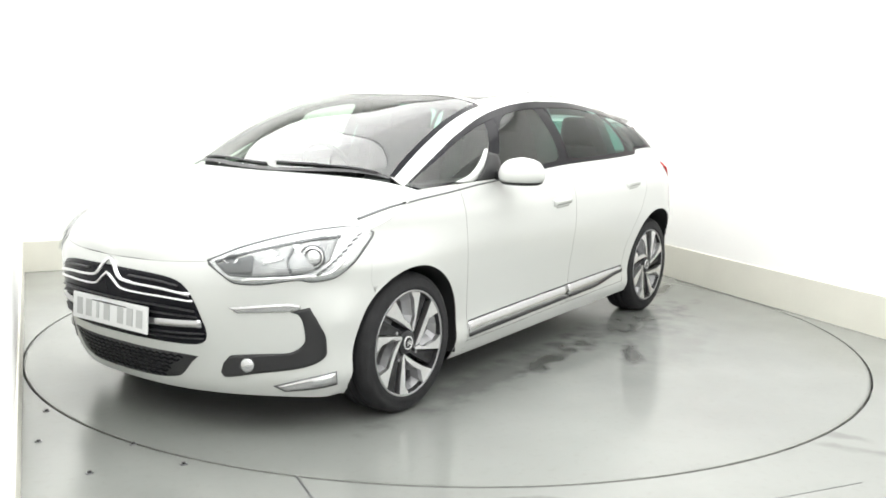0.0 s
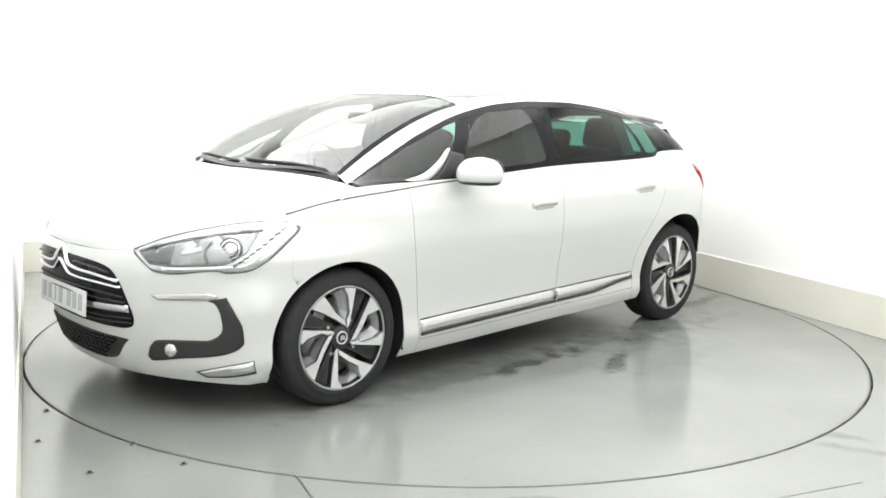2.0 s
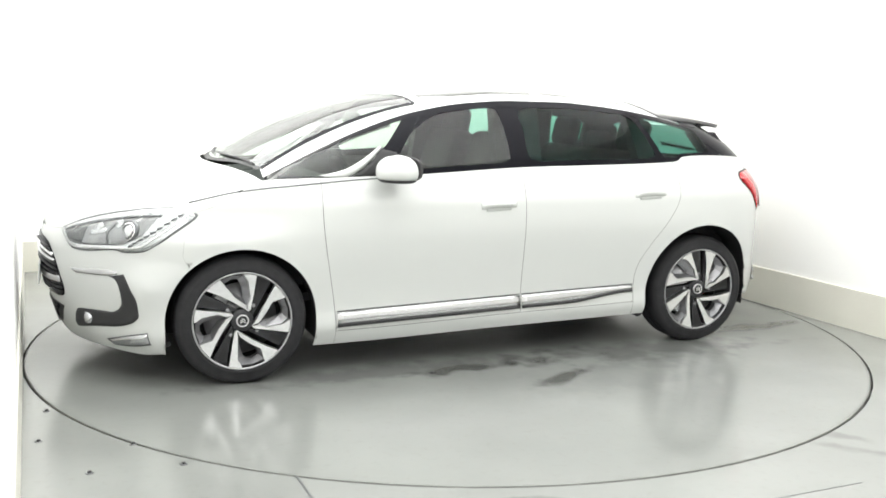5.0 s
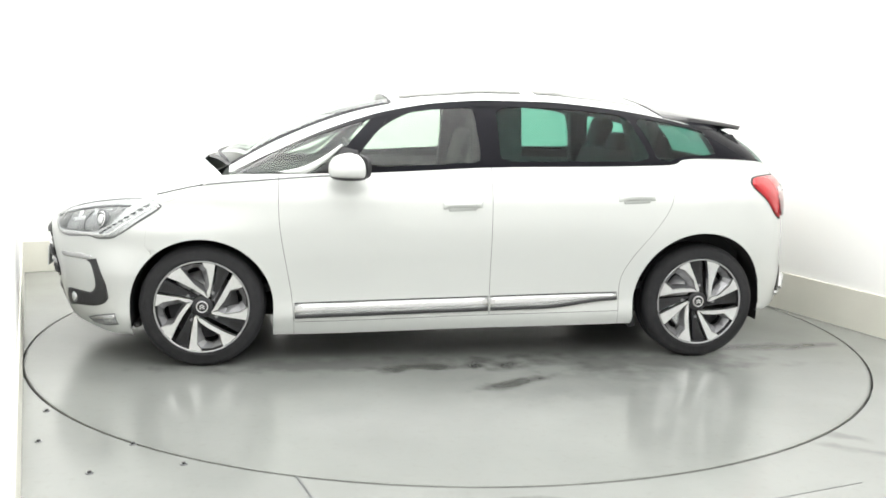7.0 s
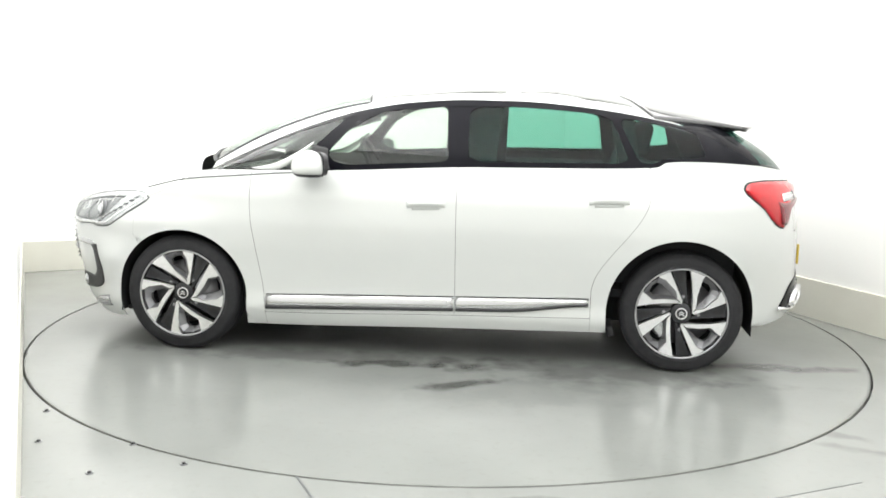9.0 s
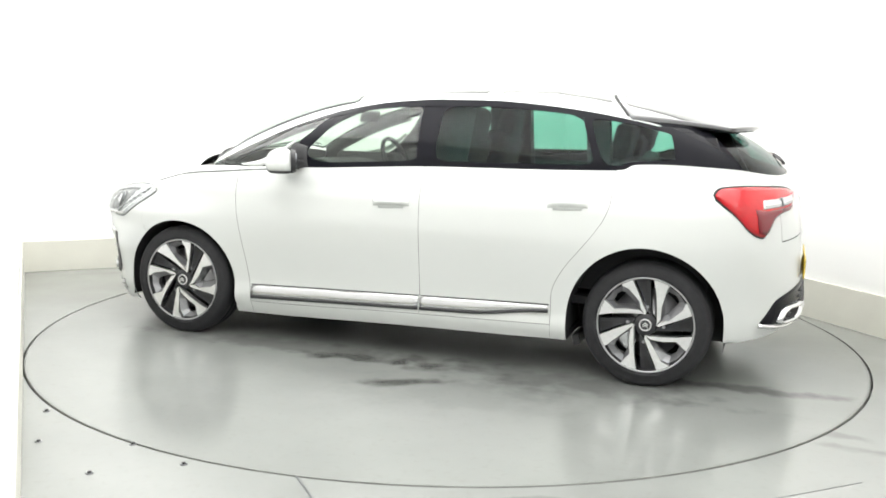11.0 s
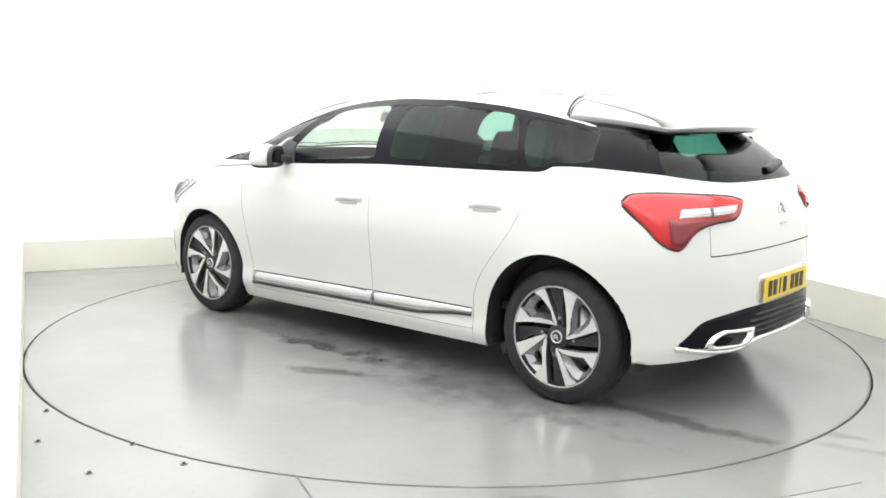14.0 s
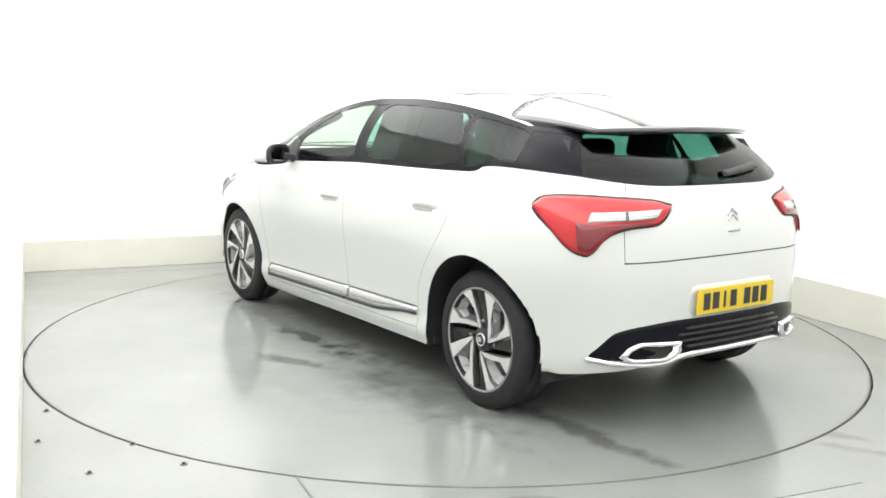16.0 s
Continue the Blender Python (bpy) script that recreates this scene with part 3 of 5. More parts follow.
def skin_of(grids):
    verts, faces = [], []
    for G in grids:
        for P in (np.array(G), mirrored(G)):
            k, (r, c) = len(verts), P.shape[:2]
            verts += [tuple(p) for p in P.reshape(-1, 3)]
            faces += [(k + a * c + b, k + a * c + b + 1, k + (a + 1) * c + b + 1, k + (a + 1) * c + b) for a in range(r - 1) for b in range(c - 1)]
    return BVHTree.FromPolygons(verts, faces)


def bonnet_points():
    P = []
    for x in np.concatenate([np.linspace(-2.31, -2.0, 16), np.linspace(-1.97, -1.30, 24)]):
        ye, ze = top_edge(x)
        zc = float(mid_z(x))
        P.append([(x - 0.165 * (1 - (k / 20) ** 2) * float(ramp01(x, -1.85, -1.3)), ye * k / 20, zc - (zc - ze) * (k / 20) ** 4.6 + 0.001) for k in range(21)])
    return np.array(P)


SKIN = skin_of([BODY, bonnet_points()])
GLASS_SKIN = skin_of([glasshouse(0.02, 8, 0, 1, 120, 12)])


def on_skin(view, a, z, out, skin):
    e, n = VIEWS[view]
    a = a if abs(a) > 0.0008 else 0.0008
    o = e * a + n * 5 + Vector((0, 0, z))
    hit, normal, _, _ = skin.ray_cast(o, -n)
    if hit is None or (view == "side" and hit.y < 0.25):
        hit, normal, _, _ = skin.find_nearest(e * a + n * (0.85 if view == "side" else 1.9) + Vector((0, 0, z)))
    if normal.dot(n) < 0:
        normal = -normal
    return hit + normal * out


def resample(line, n):
    L = np.array(line, float)
    d = np.concatenate([[0], np.cumsum(np.linalg.norm(np.diff(L, axis=0), axis=1))])
    t = np.linspace(0, d[-1], n + 1)
    return np.stack([curve(d, L[:, k])(t) if len(L) > 2 else np.interp(t, d, L[:, k]) for k in range(2)], -1)


def ruled(view, line_a, line_b, n, m, out, skin=None, crown=0.0):
    """A patch on the skin between two lines drawn in a view."""
    A, B = resample(line_a, n), resample(line_b, n)
    skin = skin or SKIN
    return np.array([[tuple(on_skin(view, *(A[k] + (B[k] - A[k]) * r / m), out + crown * 4 * (r / m) * (1 - r / m), skin)) for k in range(n + 1)] for r in range(m + 1)])


def stroke(view, line, width, n, out, skin=None, m=2, crown=0.0):
    """A strip of even width along a line drawn in a view."""
    L = resample(line, n)
    T = np.gradient(L, axis=0)
    N = np.stack([-T[:, 1], T[:, 0]], -1) / np.maximum(np.linalg.norm(T, axis=1, keepdims=True), 1e-9)
    A, B = L + N * width / 2, L - N * width / 2
    skin = skin or SKIN
    return np.array([[tuple(on_skin(view, *(A[k] + (B[k] - A[k]) * r / m), out + crown * 4 * (r / m) * (1 - r / m), skin)) for k in range(n + 1)] for r in range(m + 1)])


def skirted(bm, P, depth, view):
    """A patch with its rim turned back towards the body."""
    V = grid(bm, P)
    rim = V[0][:] + [r[-1] for r in V[1:]] + V[-1][-2::-1] + [r[0] for r in V[-2:0:-1]]
    n = VIEWS[view][1]
    if P[0][0][1] < 0 and abs(n.y) > 0.5:
        n = Vector((n.x, -n.y, n.z))
    low = [bm.verts.new(v.co - n * depth) for v in rim]
    for k in range(len(rim)):
        j = (k + 1) % len(rim)
        bm.faces.new((rim[k], rim[j], low[j], low[k]))
    bmesh.ops.recalc_face_normals(bm, faces=bm.faces)


def skin_part(name, P, view, mat, parent, depth=0.01, label="", both=True):
    made = []
    for Q in ((P, mirrored(P)[:, ::-1]) if both else (P,)):
        bm = bmesh.new()
        skirted(bm, Q, depth, view)
        made.append(part(name, bm, mat, parent, label))
    return made


def whole(P):
    """A half patch that starts on the middle line, completed across it (rows across)."""
    return np.concatenate([mirrored(P)[:, :0:-1], P], axis=1)


def disc_at(bm, c, n, r, depth, steps=20, dome=0.0):
    q = Vector(n).to_track_quat("Y", "Z").to_matrix().to_4x4()
    lathe(bm, [(0.0005, depth + dome), (r * 0.6, depth + dome * 0.6), (r, depth), (r, -0.01)], Matrix.Translation(c) @ q, steps)


def front_details(car):
    # head lamps
    up = [(-1.212, 0.753), (-1.087, 0.799), (-0.916, 0.839), (-0.762, 0.861), (-0.631, 0.868), (-0.575, 0.860), (-0.540, 0.840)]
    lo = [(-1.205, 0.744), (-1.163, 0.708), (-1.110, 0.674), (-1.037, 0.668), (-0.855, 0.683), (-0.806, 0.672), (-0.730, 0.677), (-0.653, 0.716), (-0.590, 0.781), (-0.545, 0.832)]
    for side in (1, -1):
        lamp = new("headlight")
        lamp.parent = car
        lamp["label"] = "swept-back clear headlight"
        f = (lambda P: P) if side > 0 else (lambda P: mirrored(P)[:, ::-1])
        one = lambda name, P, mat, depth=0.008, label="": skin_part(name, f(P), "front_corner", mat, lamp, depth, label, both=False)
        grow = lambda L, g: [(a + (0.008 if a > -0.6 else 0) - (0.008 if a < -1.19 else 0), z + g) for a, z in L]
        one("surround", ruled("front_corner", grow(up, 0.006), grow(lo, -0.006), 40, 8, 0.0012), M_LAMP_GREY, 0.006, "dark lamp surround")
        one("bowl", ruled("front_corner", up, lo, 40, 8, 0.0048), M_REFLECTOR, 0.004, "silver lamp bowl")
        one("dark_bowl", ruled("front_corner", [(-1.185, 0.742), (-1.05, 0.776), (-0.92, 0.805), (-0.80, 0.822), (-0.69, 0.832)], [(-1.135, 0.702), (-1.03, 0.694), (-0.92, 0.698), (-0.83, 0.702), (-0.73, 0.745)], 24, 6, 0.0055), M_BOWL, 0.003, "grey lamp recess")
        one("brow", stroke("front_corner", [(-1.185, 0.749), (-1.05, 0.786), (-0.92, 0.812), (-0.80, 0.828), (-0.68, 0.836)], 0.010, 28, 0.0070), M_LAMP_GREY, 0.003, "dark brow")
        one("tip_recess", ruled("front_corner", [(-1.180, 0.741), (-1.10, 0.763), (-1.03, 0.778)], [(-1.135, 0.704), (-1.08, 0.702), (-1.04, 0.704)], 12, 4, 0.0064), M_LAMP_GREY, 0.002, "dark lamp tip")
        one("bowl_wall", stroke("front_corner", [(-0.885, 0.706), (-0.900, 0.750), (-0.875, 0.800)], 0.012, 10, 0.0066), M_LAMP_GREY, 0.002)
        # silver strip laid in as a highlight on the grey recess
        one("bowl_glint", stroke("front_corner", [(-1.00, 0.748), (-0.95, 0.757), (-0.915, 0.765)], 0.020, 8, 0.0068), M_REFLECTOR, 0.002)
        one("bowl_floor", stroke("front_corner", [(-1.13, 0.704), (-1.03, 0.698), (-0.92, 0.702), (-0.84, 0.706)], 0.008, 16, 0.0070), M_LAMP_GREY, 0.003, "dark lower ridge")
        for nm, a, z, r, dome, mat in (("lens_ring", -0.800, 0.764, 0.053, 0.0, M_LAMP_GREY), ("lens_collar", -0.799, 0.764, 0.044, 0.002, M_CHROME), ("lens_gap", -0.798, 0.764, 0.038, 0.004, M_PLASTIC), ("projector_lens", -0.797, 0.764, 0.032, 0.012, M_REFLECTOR)):
            bm = bmesh.new()
            c = on_skin("front_corner", a, z, 0.002, SKIN)
            disc_at(bm, c, Vector((-0.72, 0.62, 0.30)).normalized(), r, 0.0085 + (0.052 - r) * 0.12, dome=dome)
            for v in bm.verts:
                v.co.y *= side
            part(nm, bm, mat, lamp, {"projector_lens": "round projector lens", "lens_collar": "chrome ring"}.get(nm, ""))
        for k in range(9):
            t = k / 8
            a, z = -0.775 + 0.175 * t, 0.699 + 0.142 * t - 0.010 * math.sin(math.pi * t)
            one("led", stroke("front_corner", [(a - 0.010, z - 0.002), (a + 0.010, z + 0.006)], 0.008, 2, 0.0085), M_LAMP_GREY, 0.003)
        one("light_guide", stroke("front_corner", [(-1.08, 0.684), (-0.86, 0.690), (-0.745, 0.695), (-0.665, 0.748), (-0.585, 0.83)], 0.014, 20, 0.0065), M_CHROME, 0.003, "chrome light guide")
        one("lens_cover", ruled("front_corner", up, lo, 40, 8, 0.016), M_LENS, 0.0, "clear lens cover")
        # fog lamp scoop
        out_l = [(-0.812, 0.564), (-0.774, 0.497), (-0.744, 0.427), (-0.741, 0.366), (-0.766, 0.335), (-0.856, 0.304), (-1.03, 0.284), (-1.155, 0.266), (-1.172, 0.287)]
        in_l = [(-0.892, 0.549), (-0.861, 0.538), (-0.836, 0.489), (-0.830, 0.429), (-0.856, 0.39), (-0.905, 0.371), (-0.991, 0.37), (-1.127, 0.363), (-1.160, 0.330)]
        skin_part("fog_surround", f(ruled("front_corner", out_l, in_l, 50, 6, 0.004)), "front_corner", M_PLASTIC, car, 0.008, "black curved fog lamp surround", both=False)
        bm = bmesh.new()
        c = on_skin("front_corner", -1.066, 0.322, 0.004, SKIN)
        disc_at(bm, c, Vector((-0.9, 0.4, 0)).normalized(), 0.030, 0.006, dome=0.008)
        for v in bm.verts:
            v.co.y *= side
        part("fog_lamp", bm, M_REFLECTOR, car, "small round fog lamp")
        skin_part("day_light", f(ruled("front_corner", [(-1.134, 0.570), (-0.99, 0.580), (-0.904, 0.583), (-0.849, 0.572)], [(-1.10, 0.549), (-0.99, 0.551), (-0.904, 0.552), (-0.849, 0.560)], 24, 3, 0.006)), "front_corner", M_SATIN, car, 0.008, "silver day running light", both=False)
        skin_part("strip_seal", f(ruled("front_corner", [(-0.962, 0.226), (-0.82, 0.262), (-0.700, 0.286)], [(-0.915, 0.196), (-0.82, 0.202), (-0.695, 0.222)], 16, 3, 0.0015)), "front_corner", M_LAMP_GREY, car, 0.006, "dark strip seal", both=False)
        skin_part("corner_reflector", f(ruled("front_corner", [(-0.945, 0.224), (-0.82, 0.256), (-0.706, 0.279)], [(-0.910, 0.202), (-0.82, 0.208), (-0.701, 0.229)], 16, 3, 0.004)), "front_corner", M_SATIN, car, 0.008, "silver corner strip", both=False)
        skin_part("reflector_inset", f(ruled("front_corner", [(-0.80, 0.252), (-0.715, 0.270)], [(-0.80, 0.224), (-0.715, 0.238)], 8, 3, 0.0065)), "front_corner", M_REFLECTOR, car, 0.004, both=False)
        skin_part("bonnet_gap", f(stroke("side", [(-1.64, 0.898), (-1.38, 0.958), (-1.087, 0.986), (-0.80, 1.008), (-0.63, 1.016)], 0.007, 40, 0.0015)), "side", M_LAMP_GREY, car, 0.003, "dark bonnet seam", both=False)
        skin_part("bonnet_gap", f(stroke("front_corner", [(-1.19, 0.764), (-1.087, 0.805), (-0.916, 0.845), (-0.762, 0.866), (-0.66, 0.872)], 0.008, 30, 0.002)), "front_corner", M_LAMP_GREY, car, 0.003, "dark bonnet seam", both=False)
    # grille
    top = [(0, 0.695), (0.18, 0.692), (0.32, 0.683), (0.39, 0.665), (0.43, 0.625), (0.455, 0.57), (0.479, 0.48)]
    bot = [(0, 0.405), (0.2, 0.404), (0.38, 0.402), (0.43, 0.404), (0.46, 0.414), (0.474, 0.43), (0.480, 0.455)]
    bm = bmesh.new()
    skirted(bm, whole(ruled("front", top, bot, 30, 14, 0.0045)), 0.008, "front")
    grille = part("grille", bm, M_BLACK, car, "black front grille")
    for nm, line, w, mat in (("chevron_bar", [(0, 0.722), (0.03, 0.702), (0.085, 0.650), (0.13, 0.642), (0.30, 0.634), (0.432, 0.617)], 0.015, M_CHROME),
                             ("chevron_bar", [(0, 0.664), (0.03, 0.646), (0.085, 0.610), (0.13, 0.604), (0.30, 0.600), (0.442, 0.590)], 0.012, M_CHROME),
                             ("grille_bar", [(0, 0.488), (0.2, 0.489), (0.36, 0.492), (0.464, 0.496)], 0.036, M_SATIN),
                             ("grille_bar", [(0, 0.562), (0.2, 0.562), (0.36, 0.557), (0.446, 0.548)], 0.008, M_PLASTIC),
                             ("grille_bar", [(0, 0.530), (0.2, 0.530), (0.36, 0.528), (0.452, 0.524)], 0.008, M_PLASTIC), ("grille_bar", [(0, 0.450), (0.2, 0.450), (0.36, 0.452), (0.470, 0.455)], 0.007, M_PLASTIC), ("grille_bar", [(0, 0.430), (0.2, 0.430), (0.36, 0.431), (0.466, 0.434)], 0.007, M_PLASTIC), ("grille_bar", [(0.14, 0.668), (0.22, 0.666), (0.30, 0.662), (0.385, 0.650)], 0.007, M_PLASTIC)):
        bar = stroke("front", line, w, 30, 0.010, m=4, crown=0.006)
        for Q in ((whole(bar),) if line[0][0] == 0 else (bar, mirrored(bar)[:, ::-1])):
            bm = bmesh.new()
            skirted(bm, Q, 0.012, "front")
            part(nm, bm, mat, grille, "chrome chevron bar" if nm == "chevron_bar" else "")
    bm = bmesh.new()
    lg_top, lg_bot = [(0, 0.362), (0.2, 0.360), (0.36, 0.356), (0.43, 0.350)], [(0, 0.228), (0.2, 0.232), (0.32, 0.25), (0.40, 0.325)]
    skirted(bm, whole(ruled("front", lg_top, lg_bot, 24, 8, 0.002)), 0.008, "front")
    lower = part("lower_grille", bm, M_PLASTIC, car, "black honeycomb lower grille")
    for r in range(6):
        z = 0.248 + 0.019 * r
        reach = 0.27 + 0.023 * r
        bm = bmesh.new()
        n = int(reach / 0.018)
        zig = [(0.018 * k, z + (0.004 if k % 2 else -0.004)) for k in range(n)]
        P = np.array([[tuple(on_skin("front", a, zz + dz, 0.007, SKIN)) for a, zz in zig] for dz in (0.004, -0.004)])
        skirted(bm, whole(P), 0.006, "front")
        part("mesh_bar", bm, M_BLACK, lower)
    # number plate with plain bars
    plate = new("number_plate")
    plate.parent = car
    plate["label"] = "white front number plate with grey bars"
    bm = bmesh.new()
    box(bm, (0.008, 0.52, 0.115), Matrix.Translation((-2.333, 0.0, 0.492)) @ Matrix.Rotation(radians(4), 4, "Y"), 0.003)
    part("plate", bm, M_WHITE_PLATE, plate, smooth=False)
    for k in range(7):
        y = -0.205 + 0.064 * k + (0.03 if k > 3 else 0)
        bm = bmesh.new()
        box(bm, (0.002, 0.040 if k != 2 else 0.016, 0.074), Matrix.Translation((-2.3385, -y, 0.492)) @ Matrix.Rotation(radians(4), 4, "Y"))
        part("bar", bm, M_INK_GREY, plate, smooth=False)


def seam_x(y):
    """The bowed seam between the roof and the tailgate's spoiler."""
    return 0.985 + 0.16 * (y / 0.585) ** 2


def rear_details(car):
    up = [(0.552, 0.978), (0.575, 1.0), (0.603, 1.013), (0.734, 1.020), (0.909, 1.014), (1.062, 1.003), (1.129, 0.985)]
    lo = [(0.553, 0.970), (0.573, 0.947), (0.637, 0.884), (0.700, 0.820), (0.747, 0.793), (0.788, 0.784), (0.816, 0.80), (0.859, 0.852), (0.904, 0.881), (0.972, 0.90), (1.077, 0.912), (1.105, 0.936), (1.127, 0.975)]
    for side in (1, -1):
        f = (lambda P: P) if side > 0 else (lambda P: mirrored(P)[:, ::-1])
        lamp = new("tail_light")
        lamp.parent = car
        lamp["label"] = "large red wraparound tail light"
        one = lambda name, P, mat, depth=0.01, label="": skin_part(name, f(P), "rear_corner", mat, lamp, depth, label, both=False)
        grow = lambda L, g: [(a + (0.006 if a > 1.1 else 0) - (0.006 if a < 0.58 else 0), z + g) for a, z in L]
        one("seal", ruled("rear_corner", grow(up, 0.009), grow(lo, -0.009), 44, 10, 0.002), M_DARK, 0.006, "dark seal")
        one("red_lens", ruled("rear_corner", up, lo, 44, 10, 0.006, crown=0.012), M_RED, 0.008, "glossy red lens")
        one("clear_lens", ruled("rear_corner", [(0.80, 0.953), (0.90, 0.957), (1.0, 0.962), (1.088, 0.968)], [(0.785, 0.912), (0.90, 0.919), (1.0, 0.925), (1.065, 0.932)], 20, 4, 0.018, crown=0.003), M_REFLECTOR, 0.006, "clear reversing light")
        one("light_rib", stroke("rear_corner", [(0.795, 0.932), (0.93, 0.939), (1.07, 0.949)], 0.008, 16, 0.0225), M_CHROME, 0.004)
        one("light_divider", stroke("rear_corner", [(0.945, 0.920), (0.94, 0.961)], 0.012, 4, 0.0235), M_LAMP_GREY, 0.004)
        one("lower_lens", ruled("rear_corner", [(0.735, 0.915), (0.80, 0.905), (0.90, 0.908), (1.05, 0.920)], [(0.752, 0.803), (0.79, 0.795), (0.87, 0.872), (1.06, 0.914)], 16, 5, 0.0195), M_RED_DEEP, 0.006, "deep red lower lens")
        # exhaust finisher
        ring = [(0.600, 0.346), (0.568, 0.388), (0.512, 0.412), (0.345, 0.412), (0.352, 0.370), (0.420, 0.326), (0.565, 0.326)]
        tip = new("exhaust_finisher")
        tip.parent = car
        tip["label"] = "chrome trapezoid exhaust finisher"
        bm = bmesh.new()
        cy, cz, n = 0.475, 0.368, 28
        loop = resample(ring + ring[:1], n)[:-1]
        rings = []
        for scale, x_out in ((1.0, 0.004), (1.0, 0.030), (0.86, 0.032), (0.74, 0.022), (0.72, -0.06)):
            row = []
            for a, z in loop:
                h = on_skin("rear", a, z, 0.0, SKIN)
                row.append(bm.verts.new((h.x + x_out, side * (cy + (a - cy) * scale), cz + (z - cz) * (scale if scale == 1 else scale - 0.12))))
            rings.append(row)
        for ra, rb in zip(rings, rings[1:]):
            for k in range(n):
                bm.faces.new((ra[k], ra[(k + 1) % n], rb[(k + 1) % n], rb[k]))
        bmesh.ops.recalc_face_normals(bm, faces=bm.faces)
        part("frame", bm, M_CHROME, tip)
        bm = bmesh.new()
        bm.faces.new([bm.verts.new((on_skin("rear", a, z, 0.0, SKIN).x + 0.012, side * (cy + (a - cy) * 0.78), cz + (z - cz) * 0.66)) for a, z in loop])
        part("opening", bm, M_DARK, tip, "dark opening")
    bm = bmesh.new()
    dt, db = [(0, 0.502), (0.317, 0.499), (0.50, 0.480), (0.61, 0.452), (0.665, 0.395), (0.70, 0.352)], [(0, 0.350), (0.30, 0.345), (0.40, 0.330), (0.55, 0.330), (0.64, 0.335), (0.698, 0.345)]
    skirted(bm, whole(ruled("rear", dt, db, 30, 8, 0.004)), 0.008, "rear")
    diffuser = part("diffuser", bm, M_BLACK, car, "black rear diffuser")
    for k in range(4):
        z = 0.385 + 0.026 * k
        reach = 0.30 + (0.02 * k if k < 3 else 0.0)
        bm = bmesh.new()
        skirted(bm, whole(stroke("rear", [(0, z), (reach * 0.5, z), (reach, z - 0.004)], 0.009, 18, 0.009, m=2, crown=0.004)), 0.008, "rear")
        part("diffuser_slat", bm, M_PLASTIC, diffuser, "black slat")
    bm = bmesh.new()
    skirted(bm, whole(stroke("rear", [(0, 0.352), (0.25, 0.350), (0.335, 0.340), (0.40, 0.318), (0.48, 0.312), (0.60, 0.320), (0.705, 0.338)], 0.022, 40, 0.012, m=4, crown=0.008)), 0.012, "rear")
    part("chrome_strip", bm, M_CHROME, car, "chrome strip under the diffuser")
    # number plate in its recess
    bm = bmesh.new()
    skirted(bm, whole(ruled("rear", [(0, 0.645), (0.2, 0.645), (0.265, 0.640), (0.290, 0.60)], [(0, 0.505), (0.2, 0.505), (0.268, 0.510), (0.292, 0.55)], 16, 4, 0.0012)), 0.003, "rear")
    part("plate_recess", bm, M_PAINT, car, "white plate recess")
    plate = new("number_plate")
    plate.parent = car
    plate["label"] = "yellow rear number plate with black bars"
    x = on_skin("rear", 0, 0.57, 0.0, SKIN).x + 0.008
    bm = bmesh.new()
    box(bm, (0.008, 0.53, 0.114), Matrix.Translation((x, 0, 0.572)), 0.003)
    part("plate", bm, M_YELLOW_PLATE, plate, smooth=False)
    for k in range(7):
        y = -0.205 + 0.060 * k + (0.035 if k > 3 else 0)
        bm = bmesh.new()
        box(bm, (0.002, 0.042 if k != 2 else 0.014, 0.074), Matrix.Translation((x + 0.0055, y, 0.572)))
        part("bar", bm, M_INK, plate, smooth=False)
    badge = new("badge")
    badge.parent = car
    badge["label"] = "small chrome double chevron on the tailgate"
    for z in (0.925, 0.948):
        bm = bmesh.new()
        skirted(bm, whole(stroke("rear", [(0, z + 0.016), (0.014, z + 0.006), (0.034, z - 0.014)], 0.009, 8, 0.006)), 0.006, "rear")
        part("chevron", bm, M_SATIN, badge)
    bm = bmesh.new()
    skirted(bm, whole(stroke("rear", [(0, 0.868), (0.02, 0.868), (0.04, 0.868)], 0.012, 4, 0.004)), 0.004, "rear")
    part("model_mark", bm, M_SATIN, car, "small silver mark on the tailgate")
    # spoiler
    P = []
    for r in range(17):
        v = r / 16
        line = []
        for k in range(15):
            u = k / 14
            y = u * (0.60 - 0.075 * v)
            x0 = seam_x(u * 0.6)
            x = x0 + (1.785 - 0.125 * u ** 2.2 - x0) * v
            z = roof_section(x0, y) * (1 - v) + (1.306 - 0.008 * u * u) * v + 0.013 * (1 - u ** 4) * math.sin(math.pi * v)
            line.append((x, y, z))
        P.append(line)
    P = whole(np.array(P))
    bm = bmesh.new()
    V = grid(bm, P)
    low = grid(bm, P - np.array([0.012, 0, 0.022]))
    for a, b in zip((V[0], V[-1], [r[0] for r in V], [r[-1] for r in V]), (low[0], low[-1], [r[0] for r in low], [r[-1] for r in low])):
        for k in range(len(a) - 1):
            bm.faces.new((a[k], a[k + 1], b[k + 1], b[k]))
    bmesh.ops.recalc_face_normals(bm, faces=bm.faces)
    part("spoiler", bm, M_GLOSS, car, "glossy black roof spoiler")
    # black cheeks between the spoiler's ends and the glass
    edge_line = [Vector(p) for p in P[:, -1]]
    foot = []
    for p in edge_line:
        if p.x <= 1.28:
            foot.append(Vector((p.x, float(rail_y(p.x)), float(rail_z(p.x)) - 0.012)))
        else:
            sn = min(((p.x - 1.28) / 0.355) ** 1.3, 0.98)
            foot.append(Vector((p.x, 0.60 * (1 - sn * sn) ** 0.385, float(rail_z(1.28)) - 0.028 * sn - 0.014)))
